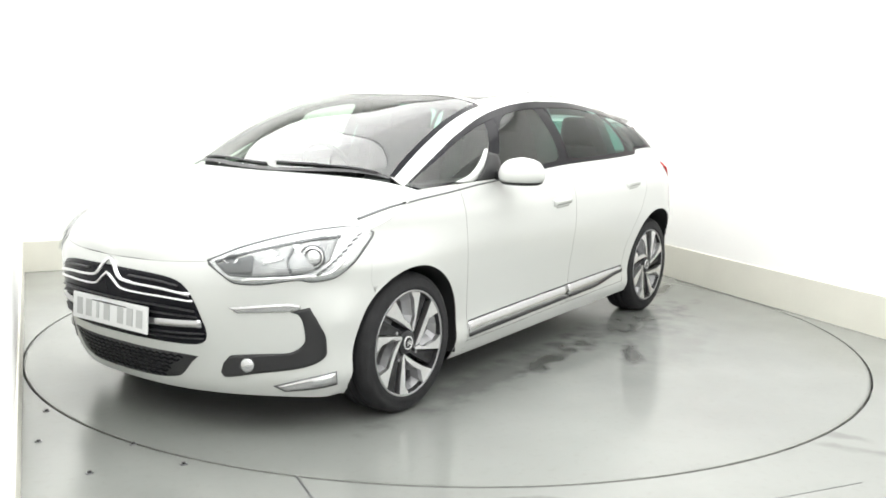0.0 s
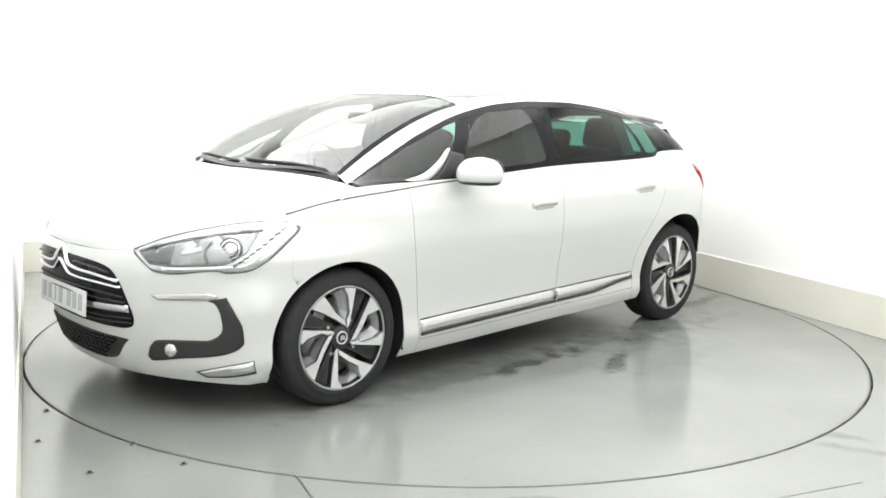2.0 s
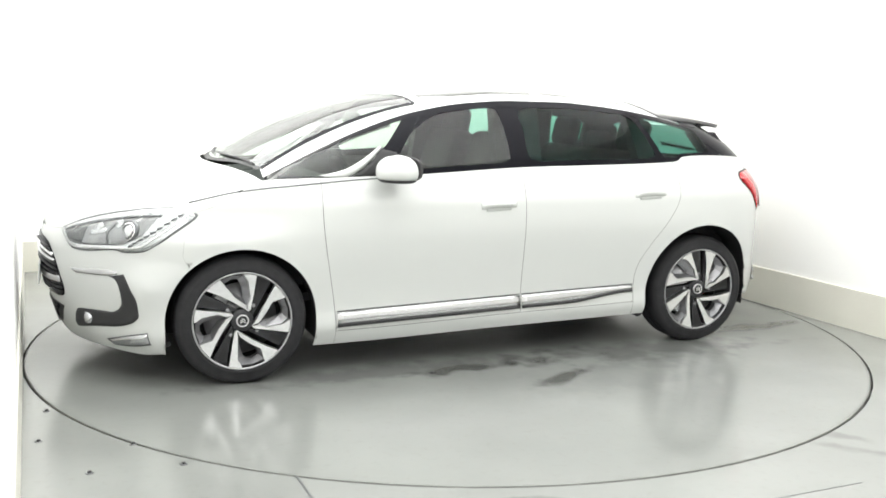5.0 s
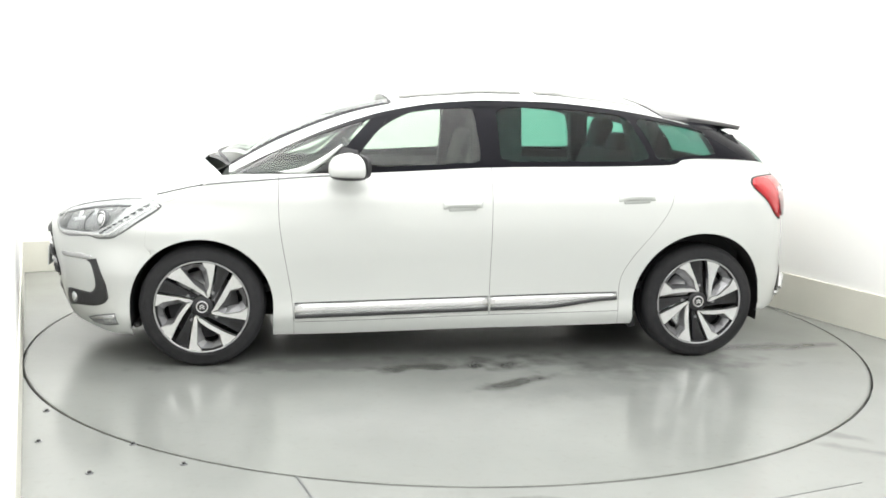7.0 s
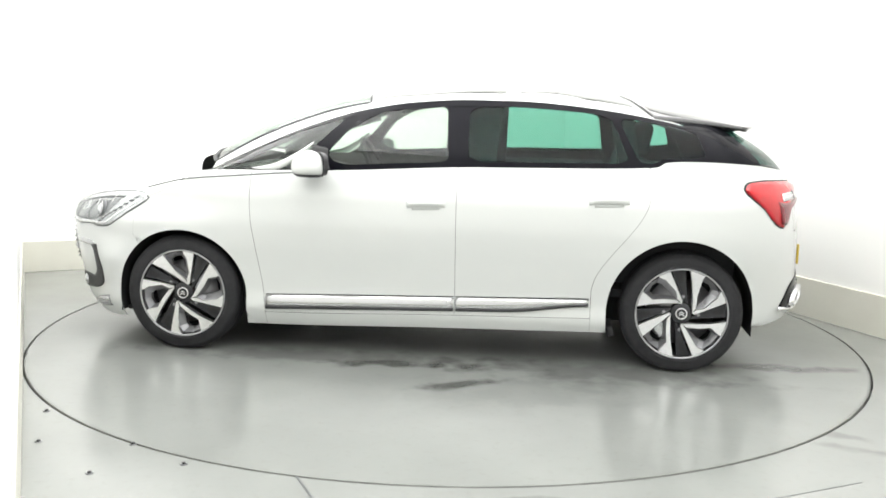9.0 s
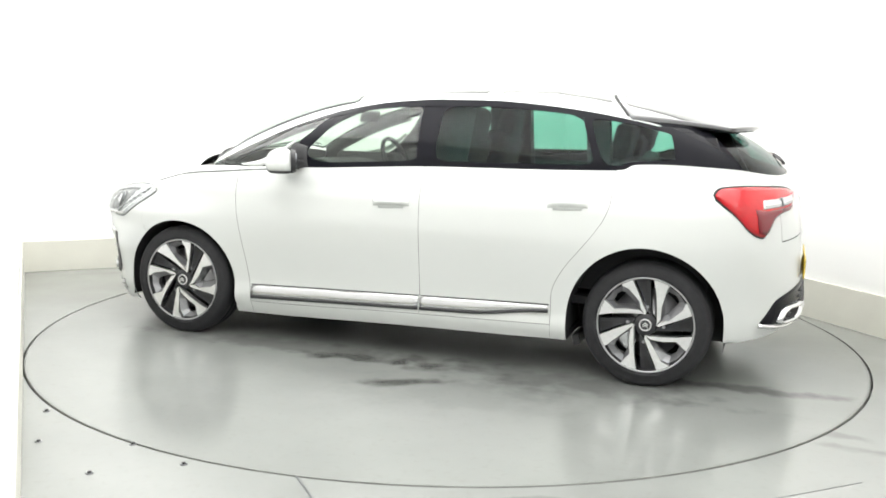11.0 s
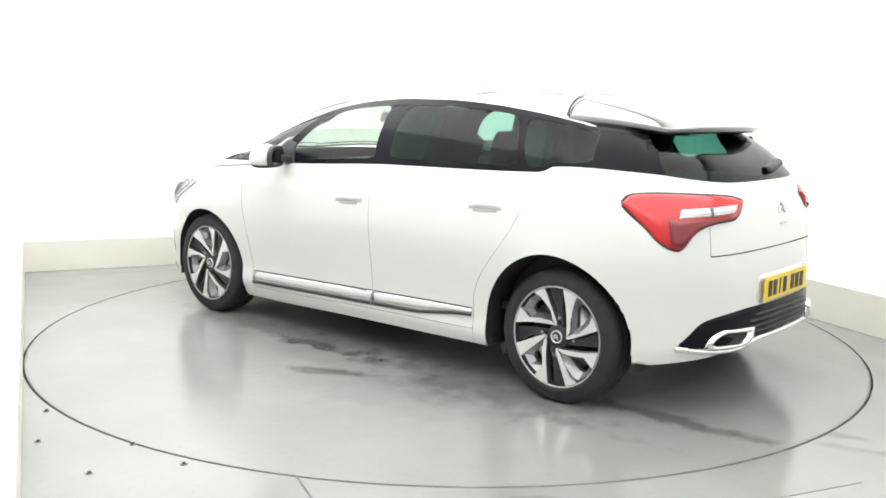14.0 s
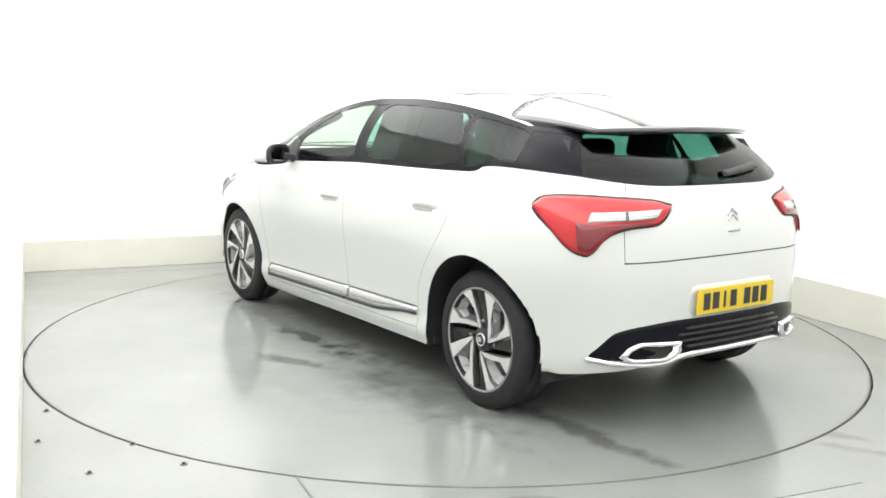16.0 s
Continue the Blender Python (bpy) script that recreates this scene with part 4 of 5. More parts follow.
    both_sides("spoiler_cheek", np.array([[tuple(p - Vector((0, 0.004, 0.008))) for p in edge_line], [tuple(q) for q in foot]]), M_BLACK, car, "black spoiler cheek")
    bm = bmesh.new()
    skirted(bm, stroke("rear", [(0.04, 1.100), (0.18, 1.112), (0.34, 1.128)], 0.024, 12, 0.016, GLASS_SKIN, m=3, crown=0.008), 0.014, "rear")
    part("rear_wiper", bm, M_PLASTIC, car, "black rear wiper")
    # gap where the roof meets the tailgate
    P = np.array([[(seam_x(y) + dx, y, roof_section(seam_x(y), y) + 0.006) for y in np.linspace(0, 0.585, 25)] for dx in (-0.012, 0.004)])
    across("roof_gap", P, M_DARK, car, "dark seam")


def side_details(car):
    # chrome strips, one on each door
    for nm, x0, x1 in (("door_strip", -0.932, 0.106), ("door_strip", 0.118, 0.828)):
        zt, zb = lambda x: 0.331 + 0.0275 * (x + 0.934), lambda x: 0.266 + 0.028 * (x + 0.934) + (0.035 * float(ramp01(x, 0.4, 0.83)))
        xs = np.linspace(x0, x1, 8)
        P = ruled("side", [(x, zt(x)) for x in xs], [(x, zb(x)) for x in xs], 24, 6, 0.004, crown=0.0065)
        skin_part(nm, P, "side", M_SATIN, car, 0.008, "chrome door strip")
        P = stroke("side", [(x, zt(x) + 0.006) for x in xs], 0.006, 24, 0.0015)
        skin_part("strip_seam", P, "side", M_DARK, car, 0.002)
        # dark line along the strip's foot, standing in for the dark floor's reflection
        P = stroke("side", [(x, zb(x) + 0.001) for x in xs], 0.016, 24, 0.011)
        skin_part("strip_dark_line", P, "side", M_PLASTIC, car, 0.006, "dark lower line painted as the floor's reflection")
    for x, z in ((-0.05, 0.868), (0.91, 0.912)):
        # flush patch; the bowl's shade is put into its darker paint
        bowl = stroke("side", [(x - 0.075, z - 0.004), (x, z - 0.001), (x + 0.075, z + 0.003)], 0.062, 14, 0.0012, m=4)
        skin_part("handle_shade", bowl, "side", M_PAINT_SHADED, car, 0.003, "flush patch painted as the handle bowl's shade")
        pull = [(x - 0.105, z - 0.004), (x - 0.05, z + 0.001), (x + 0.05, z + 0.004), (x + 0.105, z + 0.005)]
        flat, proud = (stroke("side", pull, 0.040, 18, 0.002, m=8, crown=c) for c in (0.0, 0.022))
        grip = flat + (proud - flat) * (np.sin(np.linspace(0, math.pi, 19)) ** 0.5)[None, :, None]
        skin_part("door_handle", grip, "side", M_PAINT, car, 0.004, "white door handle")
        if x < 0.5:
            lock = stroke("side", [(x + 0.060, z + 0.003), (x + 0.066, z + 0.003), (x + 0.072, z + 0.003)], 0.011, 4, 0.0165)
            skin_part("lock", lock, "side", M_LAMP_GREY, car, 0.004, "small dark door lock")
    # window surround, sabre pillar and mirror foot
    both_sides("window_rail", glasshouse(0.05, 7.5, 0.90, 1.0, 90, 3, out=0.0035), M_BLACK, car, "black upper window frame")
    both_sides("window_rail", glasshouse(1.0, 7.5, 0.0, 0.085, 80, 2, out=0.0035), M_BLACK, car, "black lower window frame")
    # rounded inner corners of the window frames
    for s0, s1, lo_r, hi_r in ((2, 3, 0.34, 0.10), (4, 5, 0.13, 0.13), (6, 7.1, 0.16, 0.16)):
        for sc, ds, tall in ((s0, lo_r * (s1 - s0), lo_r), (s1, -hi_r * (s1 - s0), hi_r)):
            for fc, df in ((0.08, 0.8 * tall), (0.905, -0.9 * tall)):
                loop = [(sc, fc)] + [(sc + ds * (1 - math.sin(q)), fc + df * (1 - math.cos(q))) for q in np.linspace(0, math.pi / 2, 9)]
                pts = [Vector(glasshouse(a, a + 1e-5, f, f + 1e-5, 1, 1, out=0.003)[0, 0]) for a, f in loop]
                for side in (1, -1):
                    bm = bmesh.new()
                    V = [bm.verts.new((p.x, side * p.y, p.z)) for p in pts]
                    for k in range(1, len(V) - 1):
                        bm.faces.new((V[0], V[k], V[k + 1]))
                    part("window_corner", bm, M_BLACK, car, "rounded black frame corner", smooth=False)
    P = ruled("side", [(-1.02, 1.026), (-0.90, 1.050), (-0.80, 1.095), (-0.685, 1.170)], [(-0.92, 1.010), (-0.85, 1.030), (-0.775, 1.078), (-0.680, 1.160)], 20, 3, 0.008, GLASS_SKIN, crown=0.005)
    skin_part("sabre_pillar", P, "side", M_PAINT, car, 0.010, "white sabre-shaped pillar trim")
    P = ruled("side", [(-0.84, 1.022), (-0.76, 1.075), (-0.68, 1.158)], [(-0.58, 1.028), (-0.59, 1.06), (-0.60, 1.14)], 10, 6, 0.005, GLASS_SKIN)
    skin_part("mirror_foot", P, "side", M_PLASTIC, car, 0.008, "black mirror foot")
    for side in (1, -1):
        mirror = new("door_mirror")
        mirror.parent = car
        mirror["label"] = "white door mirror with a black lower edge"
        m = Matrix.Translation((-0.65, side * 1.012, 1.064)) @ Matrix.Rotation(radians(-30 * side), 4, "Z")

        def shell(lo_z, hi_z, grow, fore=0.100, aft=0.056, shift=0.0):
            bm = bmesh.new()
            rows, steps = 12, 28
            V = []
            for r in range(rows + 1):
                z = lo_z + (hi_z - lo_z) * r / rows
                t = abs(z) / 0.076
                k = max(1 - t ** 2.3, 0.0) ** (1 / 2.3) * grow * (1.0 - 0.10 * z / 0.076)
                ring = []
                for q in range(steps):
                    a = 2 * math.pi * q / steps
                    cx, sy = math.cos(a), math.sin(a)
                    px = math.copysign(abs(cx) ** 0.9, cx) * (fore if cx < 0 else aft) * k
                    py = math.copysign(abs(sy) ** 0.9, sy) * 0.118 * k
                    ring.append(bm.verts.new(m @ Vector((px + shift, py, z))))
                V.append(ring)
            for a, b in zip(V, V[1:]):
                for q in range(steps):
                    bm.faces.new((a[q], a[(q + 1) % steps], b[(q + 1) % steps], b[q]))
            bm.faces.new(V[0][::-1])
            bm.faces.new(V[-1])
            bmesh.ops.recalc_face_normals(bm, faces=bm.faces)
            return bm
        part("cap", shell(-0.046, 0.0759, 1.0), M_PAINT, mirror, "white cap")
        part("lower_shell", shell(-0.060, -0.045, 1.03), M_PLASTIC, mirror, "black lower shell")
        part("back_shell", shell(-0.058, 0.066, 0.84, 0.0, 0.032, 0.036), M_PLASTIC, mirror, "black back shell")
        for nm, half_w, half_h, x0, x1, mat in (("bezel", 0.108, 0.060, 0.040, 0.062, M_PLASTIC), ("mirror_glass", 0.088, 0.045, 0.0625, 0.0665, M_MIRROR)):
            bm = bmesh.new()
            loop = [(math.copysign(abs(math.cos(q)) ** 0.65, math.cos(q)) * half_w, math.copysign(abs(math.sin(q)) ** 0.65, math.sin(q)) * half_h) for q in np.linspace(0, 2 * math.pi, 33)[:-1]]
            prism(bm, loop, x0, x1)
            bmesh.ops.transform(bm, matrix=m @ Matrix(((0, 0, 1, 0), (1, 0, 0, 0), (0, 1, 0, 0.004), (0, 0, 0, 1))), verts=bm.verts)
            part(nm, bm, mat, mirror, "mirror glass" if nm == "mirror_glass" else "", smooth=False)
        bm = bmesh.new()
        box(bm, (0.07, 0.13, 0.045), Matrix.Translation((-0.64, side * 0.885, 1.045)) @ Matrix.Rotation(radians(10 * side), 4, "X"), 0.012)
        part("stalk", bm, M_PLASTIC, mirror, smooth=False)
    # wheel housings
    def housing_ys(px, pz):
        y = min(abs(on_skin("side", px, max(pz, 0.3), 0, SKIN).y), side_width(px, pz), 0.96) - 0.008
        return y, min(0.80, y - 0.03), 0.56
    for hx, rx, rz in ARCHES:
        for side in (1, -1):
            bm = bmesh.new()
            V = []
            for k in range(41):
                a = math.pi * k / 40
                px, pz = hx - (rx + 0.001) * math.cos(a), HUB_Z + (rz + 0.001) * math.sin(a)
                V.append([bm.verts.new((px, side * y, pz)) for y in housing_ys(px, pz)])
            tail = []
            for px in (hx - rx - 0.001, hx + rx + 0.001):
                tail.append([bm.verts.new((px, side * y, 0.20)) for y in housing_ys(px, 0.3)])
            V = [tail[0]] + V + [tail[1]]
            for a, b in zip(V, V[1:]):
                for q in range(2):
                    bm.faces.new((a[q], a[q + 1], b[q + 1], b[q]))
            bm.faces.new([v[2] for v in V])
            part("wheel_housing", bm, M_DARK, car, "dark wheel housing")
            bm = bmesh.new()
            drop = 0.06 if hx > 0 else 0.03
            box(bm, (0.04, 0.20, drop), Matrix.Translation((hx - 0.35, side * 0.70, 0.22 - drop / 2)) @ Matrix.Rotation(radians(-18), 4, "Y"), 0.012)
            part("air_deflector", bm, M_PLASTIC, car, "black air deflector", smooth=False)
    bm = bmesh.new()
    box(bm, (3.6, 1.08, 0.05), Matrix.Translation((-0.12, 0, 0.225)), 0.01)
    part("underbody", bm, M_DARK, car, "dark underbody", smooth=False)
    bm = bmesh.new()
    box(bm, (1.94, 1.72, 0.05), Matrix.Translation((-0.045, 0, 0.225)), 0.01)
    part("floor_pan", bm, M_DARK, car, "dark floor pan", smooth=False)


def cabin(car):
    bm = bmesh.new()
    box(bm, (2.6, 1.56, 0.04), Matrix.Translation((0.05, 0, 0.40)))
    part("cabin_floor", bm, M_DASH, car, "dark cabin carpet", smooth=False)
    bm = bmesh.new()
    P = []
    for u in np.linspace(0, 1, 17):
        y = u * 0.76
        prof = [(-1.33, 0.985), (-1.15, 1.0), (-0.95, 1.005), (-0.82, 0.985), (-0.74, 0.93), (-0.72, 0.80), (-0.78, 0.45)]
        P.append([(x - 0.02 * (1 - u) - 0.0, y, z - 0.03 * u ** 4) for x, z in prof])
    grid(bm, np.array(P))
    grid(bm, mirrored(P))
    bmesh.ops.remove_doubles(bm, verts=bm.verts, dist=0.0005)
    part("dashboard", bm, M_DASH, car, "dark grey dashboard")
    for y in (-0.37, 0.37):
        seat = new("front_seat")
        seat.parent = car
        seat["label"] = "black leather front seat"
        bm = bmesh.new()
        box(bm, (0.52, 0.50, 0.16), Matrix.Translation((-0.22, y, 0.60)) @ Matrix.Rotation(radians(-8), 4, "Y"), 0.05, 3)
        part("cushion", bm, M_SEAT, seat)
        bm = bmesh.new()
        box(bm, (0.15, 0.52, 0.68), Matrix.Translation((0.11, y, 0.90)) @ Matrix.Rotation(radians(17), 4, "Y"), 0.05, 3)
        part("backrest", bm, M_SEAT, seat)
        bm = bmesh.new()
        box(bm, (0.11, 0.29, 0.21), Matrix.Translation((0.235, y, 1.27)) @ Matrix.Rotation(radians(12), 4, "Y"), 0.054, 5)
        part("headrest", bm, M_SEAT, seat)
    bench = new("rear_bench")
    bench.parent = car
    bench["label"] = "black leather rear bench"
    bm = bmesh.new()
    box(bm, (0.50, 1.34, 0.16), Matrix.Translation((0.68, 0, 0.62)) @ Matrix.Rotation(radians(-8), 4, "Y"), 0.05, 3)
    part("cushion", bm, M_SEAT, bench)
    bm = bmesh.new()
    box(bm, (0.14, 1.34, 0.55), Matrix.Translation((1.02, 0, 0.86)) @ Matrix.Rotation(radians(20), 4, "Y"), 0.05, 3)
    part("backrest", bm, M_SEAT, bench)
    for y in (-0.42, 0.0, 0.42):
        bm = bmesh.new()
        box(bm, (0.10, 0.28, 0.20 if y else 0.13), Matrix.Translation((1.10, y, 1.22 if y else 1.17)) @ Matrix.Rotation(radians(14), 4, "Y"), 0.049, 5)
        part("headrest", bm, M_SEAT, bench)
    bm = bmesh.new()
    box(bm, (0.50, 1.10, 0.02), Matrix.Translation((1.42, 0, 1.03)), 0.006)
    part("parcel_shelf", bm, M_DASH, car, "dark parcel shelf", smooth=False)
    wheel_m = Matrix.Translation((-0.56, 0.37, 0.98)) @ Matrix.Rotation(radians(65), 4, "Y")
    bm = bmesh.new()
    lathe(bm, [(0.185 + 0.015 * math.cos(a), 0.015 * math.sin(a)) for a in np.linspace(0, 2 * math.pi, 11)[:-1]], wheel_m @ Matrix.Rotation(radians(90), 4, "X"), 36, closed=True)
    box(bm, (0.16, 0.14, 0.05), wheel_m @ Matrix.Translation((0, 0, -0.01)), 0.02)
    box(bm, (0.035, 0.36, 0.02), wheel_m, 0.006)
    part("steering_wheel", bm, M_DASH, car, "dark steering wheel")
    bm = bmesh.new()
    box(bm, (0.03, 0.24, 0.07), Matrix.Translation((-0.60, 0, 1.30)) @ Matrix.Rotation(radians(20), 4, "Y"), 0.012)
    part("inner_mirror", bm, M_PLASTIC, car, "inside mirror")
    # screen edge and wipers
    edge = lambda x: float(rail_y(x)) - 0.075
    base = lambda u: -1.44 + 0.15 * u * u
    head = lambda u: -0.46 + 0.05 * u * u
    both_sides("screen_border", top_patch(lambda u: -1.27, lambda u: -0.42, lambda x: edge(x) - 0.012, lambda x: edge(x) + 0.014, 3, 24, lift=0.002), M_BLACK, car, "black screen border")
    across("screen_header", top_patch(lambda u: head(u) - 0.009, lambda u: head(u) + 0.004, lambda x: 0.0, edge, 16, 2, lift=0.002), M_BLACK, car, "black screen header")
    across("cowl", top_patch(lambda u: base(u) - 0.004, lambda u: base(u) + 0.022, lambda x: 0.0, lambda x: edge(x) - 0.0, 16, 2, lift=0.003), M_PLASTIC, car, "black cowl under the screen")
    for y0, y1 in ((-0.62, -0.02), (0.02, 0.62)):
        bm = bmesh.new()
        rows = []
        for dx, dz in ((-0.008, 0.0), (-0.006, 0.007), (0.006, 0.007), (0.008, 0.0)):
            wiped = [(-1.400 + 0.27 * (y0 + (y1 - y0) * t) ** 2 + 0.02 * t, y0 + (y1 - y0) * t) for t in np.linspace(0, 1, 14)]
            rows.append([(x + dx, y, roof_section(x, y) + 0.004 + dz) for x, y in wiped])
        grid(bm, np.array(rows))
        part("wiper", bm, M_PLASTIC, car, "black wiper")
    # inner trim of the pillars, and the lining of the roof
    for side in (1, -1):
        bm = bmesh.new()
        P = [[(x, side * (edge(x) - d), roof_section(x, edge(x) - d) - h) for x in np.linspace(-1.25, -0.56, 24)] for d, h in ((-0.004, 0.010), (0.012, 0.012), (0.03, 0.075), (-0.02, 0.085))]
        grid(bm, np.array(P))
        part("pillar_trim", bm, M_LINER, car, "dark inner pillar trim")
        for x0, x1, top_x in ((0.02, 0.30, 0.02), (0.98, 1.10, -0.06), (1.56, 1.74, -0.16)):
            bm = bmesh.new()
            lo = [bm.verts.new((x, side * y, 0.95)) for x, y in ((x0, 0.77), (x1, 0.77), (x1, 0.68), (x0, 0.68))]
            zt = min(float(rail_z(x0 + top_x)), float(rail_z(x1 + top_x))) - 0.01
            hi = [bm.verts.new((x + top_x, side * y, zt)) for x, y in ((x0, 0.60), (x1, 0.60), (x1, 0.53), (x0, 0.53))]
            for k in range(4):
                bm.faces.new((lo[k], lo[(k + 1) % 4], hi[(k + 1) % 4], hi[k]))
            bmesh.ops.recalc_face_normals(bm, faces=bm.faces)
            part("pillar_trim", bm, M_SEAT, car, "dark inner pillar trim", smooth=False)
        bm = bmesh.new()
        grid(bm, np.array([[(x, side * y, z) for x in np.linspace(-1.2, 1.6, 20)] for y, z in ((0.79, 1.02), (0.75, 1.03), (0.72, 0.95), (0.72, 0.45))]))
        part("door_lining", bm, M_DASH, car, "dark door lining")
    across("headliner", top_patch(lambda u: -0.44, lambda u: 1.52, lambda x: 0.0, lambda x: edge(x) + 0.05, 12, 20, lift=-0.035), M_LINER, car, "grey roof lining")
    # roof glass
    across("roof_window", top_patch(lambda u: 0.42, lambda u: 0.95 + 0.10 * u * u, lambda x: 0.0, lambda x: edge(x) - 0.05, 16, 20, lift=0.002), M_GLOSS, car, "dark rear roof glass")
    both_sides("roof_window", top_patch(lambda u: -0.36, lambda u: 0.34, lambda x: 0.06, lambda x: edge(x) - 0.05, 10, 16, lift=0.002), M_GLOSS, car, "dark front roof glass")


# outlines of the two blades of a pair, the pocket between them and its hole, in rim radii
ARM_LONG = [(0.12, 0.19), (0.07, 0.235), (-0.21, 0.42), (-0.45, 0.555), (-0.725, 0.675), (-0.60, 0.79), (-0.45, 0.885), (-0.42, 0.80), (-0.375, 0.62), (-0.147, 0.495), (0.06, 0.335)]
ARM_SHORT = [(0.12, 0.19), (0.170, 0.23), (0.222, 0.5), (0.300, 0.945), (0.17, 0.977), (0.03, 0.988), (0.045, 0.945), (0.120, 0.84), (0.172, 0.5), (0.105, 0.335)]
POCKET = [(0.10, 0.32), (0.176, 0.5), (0.125, 0.84), (0.045, 0.955), (-0.20, 0.95), (-0.44, 0.86), (-0.38, 0.62), (-0.147, 0.49)]
HOLE = [(0.03, 0.42), (0.045, 0.52), (-0.02, 0.78), (-0.08, 0.85), (-0.20, 0.85), (-0.335, 0.77), (-0.30, 0.64), (-0.13, 0.545)]


def wheel(car, x, side, hub_y, turn):
    w = new("wheel")
    w.parent = car
    w["label"] = "alloy wheel with machined blades and black tyre"
    w.matrix_basis = Matrix.Translation((x, side * hub_y, HUB_Z)) @ Matrix.Rotation(0 if side > 0 else math.pi, 4, "Z")
    bm = bmesh.new()
    lathe(bm, [(0.236, -0.012), (0.246, 0.001), (0.262, 0.006), (0.266, 0.003), (0.29, 0.003), (0.300, 0.0), (0.304, -0.004), (0.314, -0.012), (0.320, -0.026), (TYRE_R, -0.045), (TYRE_R, -0.075), (TYRE_R - 0.006, -0.077), (TYRE_R - 0.006, -0.083), (TYRE_R, -0.085), (TYRE_R, -0.125), (TYRE_R - 0.006, -0.127), (TYRE_R - 0.006, -0.133), (TYRE_R, -0.135), (TYRE_R, -0.17), (0.318, -0.19), (0.30, -0.205), (0.25, -0.2)], Matrix(), 80)
    part("tyre", bm, M_RUBBER, w, "black low-profile tyre")
    bm = bmesh.new()
    lathe(bm, [(0.2445, -0.008), (0.2445, 0.002), (0.241, 0.003), (0.236, -0.001)], Matrix(), 72)
    part("rim_lip", bm, M_RIM_LIP, w, "machined rim lip")
    bm = bmesh.new()
    lathe(bm, [(0.236, -0.001), (0.230, -0.03), (0.222, -0.12), (0.0, -0.125)], Matrix(), 64)
    part("barrel", bm, M_RIM_DARK, w, "dark rim barrel")
    bm = bmesh.new()
    lathe(bm, [(0.180, -0.085), (0.180, -0.075), (0.08, -0.075), (0.075, -0.06), (0.0, -0.06)], Matrix(), 48)
    part("brake_disc", bm, M_DISC, w, "steel brake disc")
    spin = lambda px, pz, a: (-(px * math.cos(a) - pz * math.sin(a)), px * math.sin(a) + pz * math.cos(a))
    for q in range(4):
        a = radians(turn + 90 * q)
        for nm, arm, hi, lo_, mat in (("blade", ARM_LONG, 0.001, -0.016, M_RIM), ("blade", ARM_SHORT, 0.002, -0.016, M_RIM)):
            bm = bmesh.new()
            pts = [spin(px * 0.237, pz * 0.237, a) for px, pz in arm]
            top = [bm.verts.new((p[0], hi - 0.012 * (1 - math.hypot(*p) / 0.237), p[1])) for p in pts]
            low = [bm.verts.new((p[0] * 0.98, lo_ - 0.02, p[1] * 0.98)) for p in pts]
            bm.faces.new(top)
            for k in range(len(pts)):
                j = (k + 1) % len(pts)
                bm.faces.new((top[k], low[k], low[j], top[j]))
            bmesh.ops.triangulate(bm, faces=[f for f in bm.faces if len(f.verts) > 4])
            bmesh.ops.recalc_face_normals(bm, faces=bm.faces)
            part(nm, bm, mat, w, smooth=False)
        bm = bmesh.new()
        rim_ring = [spin(px * 0.237, pz * 0.237, a) for px, pz in POCKET]
        hole = [spin(px * 0.237, pz * 0.237, a) for px, pz in HOLE]
        rings = [[bm.verts.new((p[0], y, p[1])) for p in loop] for loop, y in ((rim_ring, -0.020), (hole, -0.052), (hole, -0.080))]
        for ra, rb in zip(rings, rings[1:]):
            for k in range(len(ra)):
                j = (k + 1) % len(ra)
                bm.faces.new((ra[k], ra[j], rb[j], rb[k]))
        bmesh.ops.recalc_face_normals(bm, faces=bm.faces)
        part("pocket_web", bm, M_RIM_GREY, w, "grey pocket web", smooth=False)
        # dark spoke between two blade pairs
        bm = bmesh.new()
        arm = [(0.10, 0.10), (0.19, 0.16), (0.27, 0.52), (0.335, 0.93), (0.47, 0.87), (0.60, 0.77), (0.40, 0.42), (0.22, 0.10)]
        pts = [spin(px * 0.237, pz * 0.237, a) for px, pz in arm]
        top = [bm.verts.new((p[0], -0.022, p[1])) for p in pts]
        low = [bm.verts.new((p[0], -0.06, p[1])) for p in pts]
        bm.faces.new(top)
        for k in range(len(pts)):
            j = (k + 1) % len(pts)
            bm.faces.new((top[k], low[k], low[j], top[j]))
        bmesh.ops.recalc_face_normals(bm, faces=bm.faces)
        part("spoke", bm, M_RIM_DARK, w, "dark spoke", smooth=False)
        # flat patch on the spoke; a pocket's shade put into dark colour
        bm = bmesh.new()
        window = [spin(px * 0.237, pz * 0.237, a) for px, pz in ((0.335, 0.60), (0.385, 0.86), (0.52, 0.78), (0.40, 0.56))]
        bm.faces.new([bm.verts.new((p[0], -0.0205, p[1])) for p in window])
        bmesh.ops.recalc_face_normals(bm, faces=bm.faces)
        part("spoke_shade", bm, M_DARK, w, "flat dark patch painted as a pocket's shade", smooth=False)
        bm = bmesh.new()
        bx, bz = spin(0.235 * 0.237, 0.30 * 0.237, a)
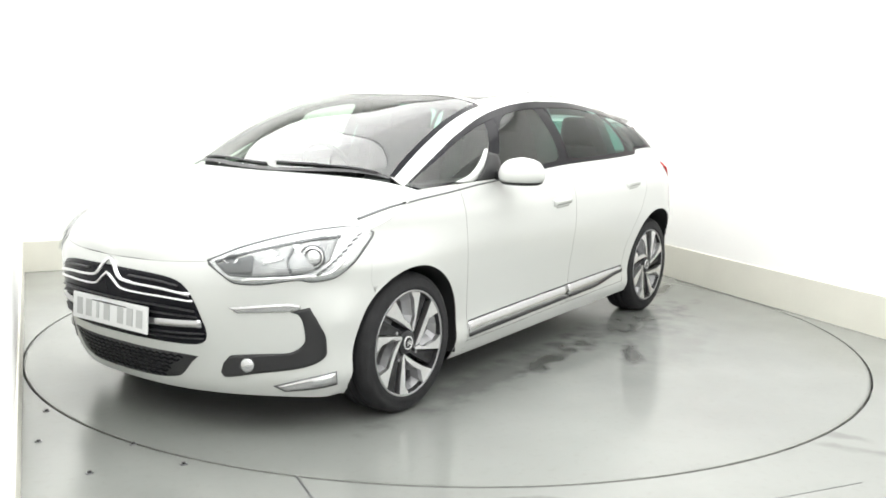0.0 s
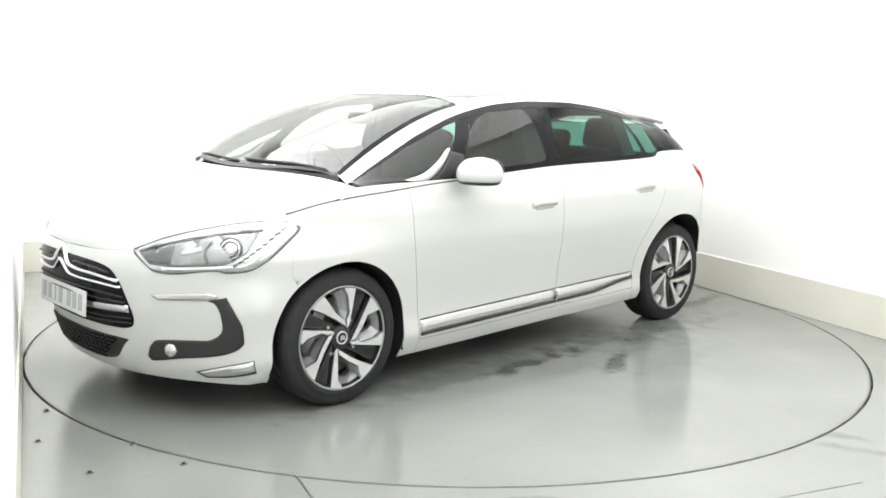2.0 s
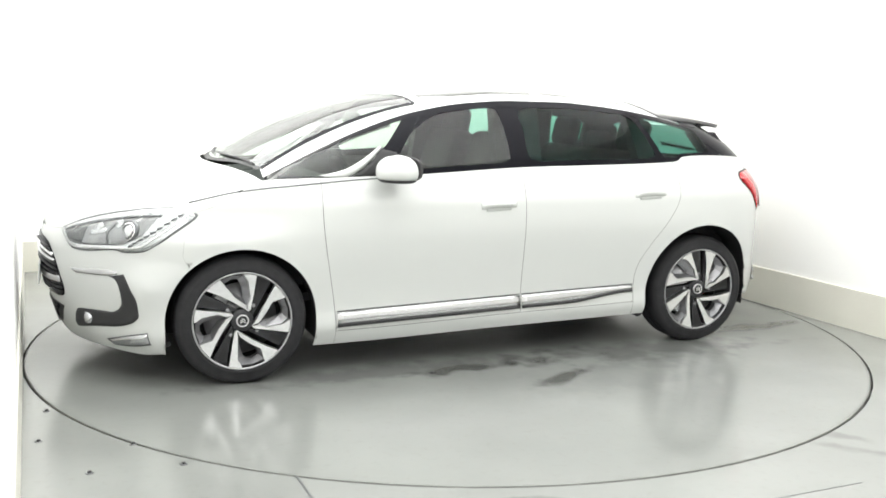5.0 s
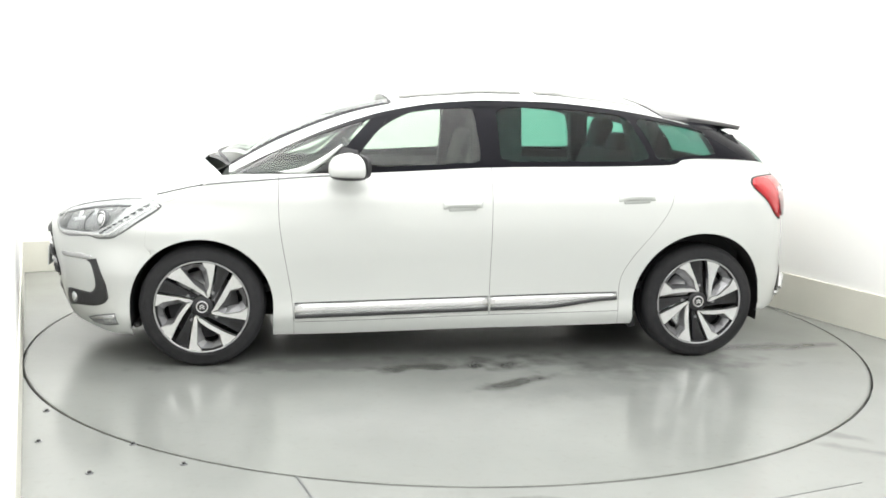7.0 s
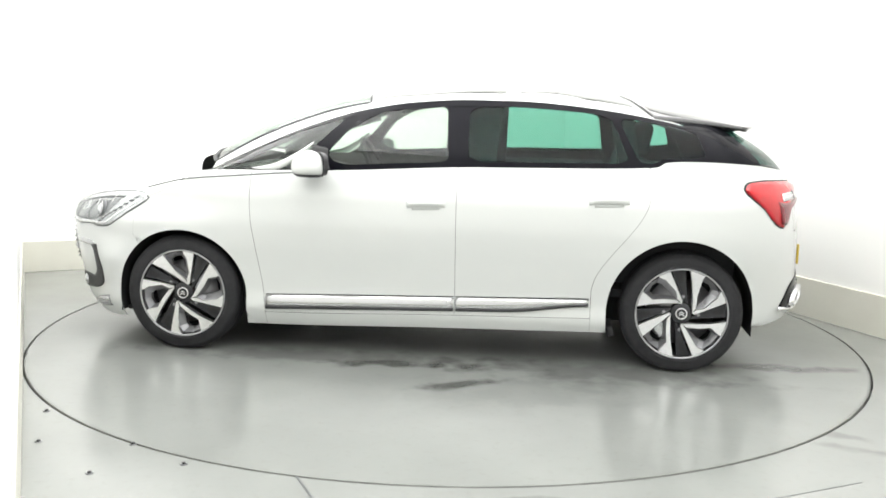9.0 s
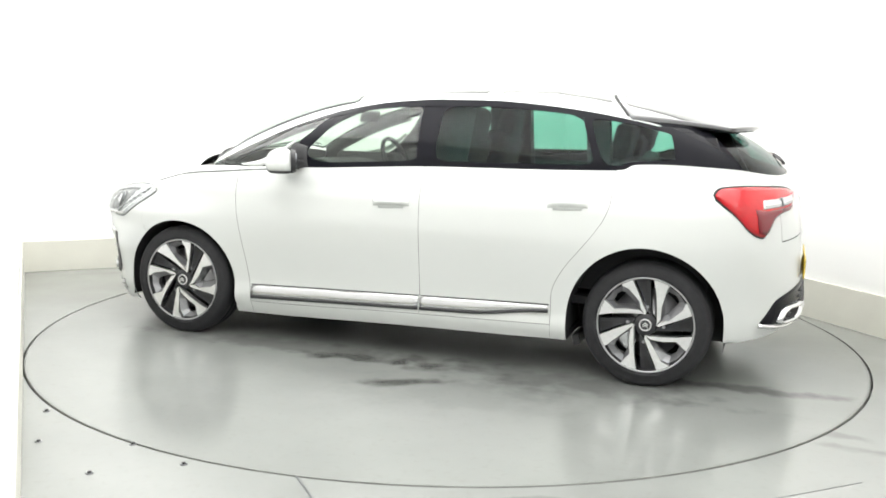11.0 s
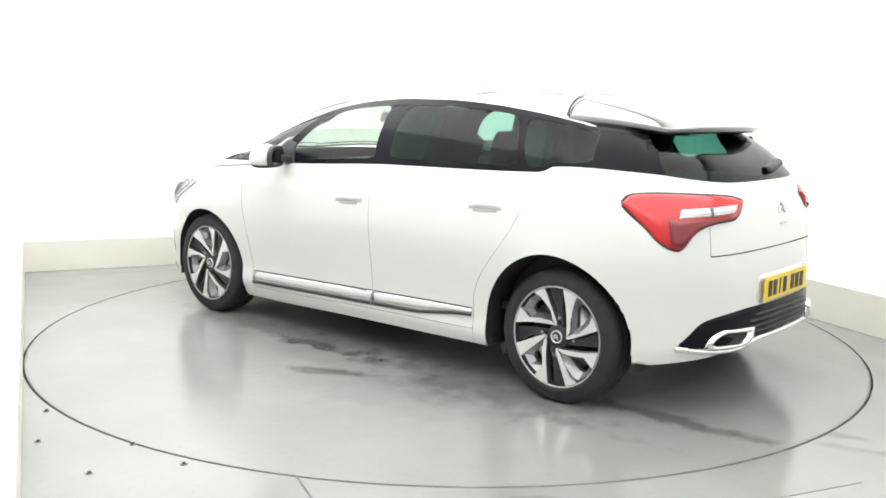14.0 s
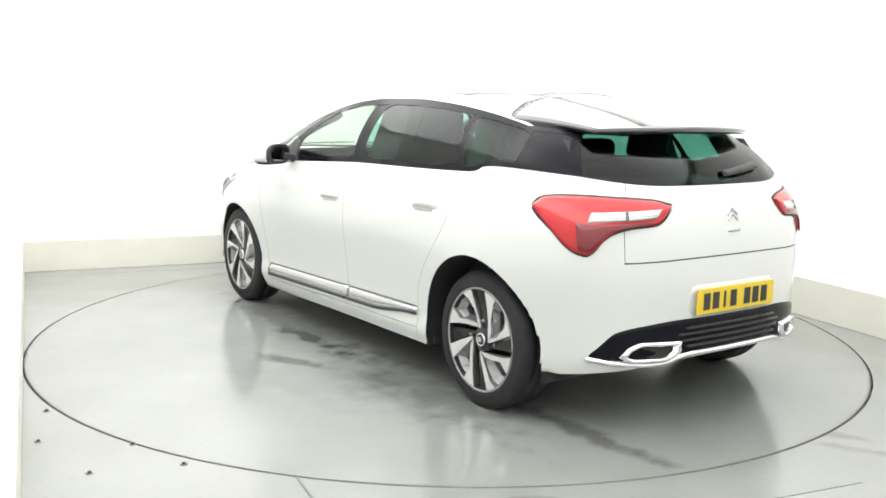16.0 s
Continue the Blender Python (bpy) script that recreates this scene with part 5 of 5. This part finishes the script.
        lathe(bm, [(0.0095, -0.03), (0.0095, -0.017), (0.006, -0.015), (0.0, -0.017)], Matrix.Translation((bx, 0, bz)), 6)
        part("wheel_bolt", bm, M_RIM_GREY, w, "steel wheel bolt", smooth=False)
    bm = bmesh.new()
    lathe(bm, [(0.060, -0.05), (0.058, -0.018), (0.050, -0.012), (0.0, -0.012)], Matrix(), 32)
    part("hub", bm, M_RIM_DARK, w, "dark hub")
    bm = bmesh.new()
    lathe(bm, [(0.031, -0.014), (0.031, -0.006), (0.028, -0.004), (0.025, -0.007)], Matrix(), 28)
    part("hub_ring", bm, M_RIM, w, "bright hub ring")
    bm = bmesh.new()
    lathe(bm, [(0.027, -0.010), (0.018, -0.004), (0.0, -0.003)], Matrix(), 24)
    cap = part("hub_cap", bm, M_RIM_DARK, w)
    for dz in (0.006, -0.005):
        bm = bmesh.new()
        for sx in (-1, 1):
            box(bm, (0.017, 0.002, 0.005), Matrix.Translation((sx * 0.0065, -0.002, dz)) @ Matrix.Rotation(radians(38 * sx), 4, "Y"))
        part("chevron", bm, M_RIM, cap, "bright chevron", smooth=False)
    bm = bmesh.new()
    box(bm, (0.075, 0.05, 0.12), Matrix.Rotation(radians(-38 * side if x > 0 else 38 * side), 4, "Y") @ Matrix.Translation((0.135, -0.085, 0)), 0.012)
    part("brake_caliper", bm, M_REFLECTOR if x > 0 else M_RIM_GREY, w, "metal brake caliper", smooth=False)
    return w


def motions():
    walk(TABLE, [(t, pose(0, 0, 0, 0, 0, a)) for t, a in TURNS])
    walk(CAR, [(t, pose(-CAR_SIDE * math.sin(radians(a)), CAR_SIDE * math.cos(radians(a)), 0, 0, 0, a)) for t, a in TURNS])


build_room()
build_lights()
TABLE = build_table()
floor_bits()
CAR = build_car()
front_details(CAR)
rear_details(CAR)
side_details(CAR)
cabin(CAR)
for hx, spin_deg in ((HUB_F, 0.0), (HUB_R, 35.0)):
    for sd in (-1, 1):
        wheel(CAR, hx, sd, 0.905 if hx < 0 else 0.878, spin_deg)
motions()
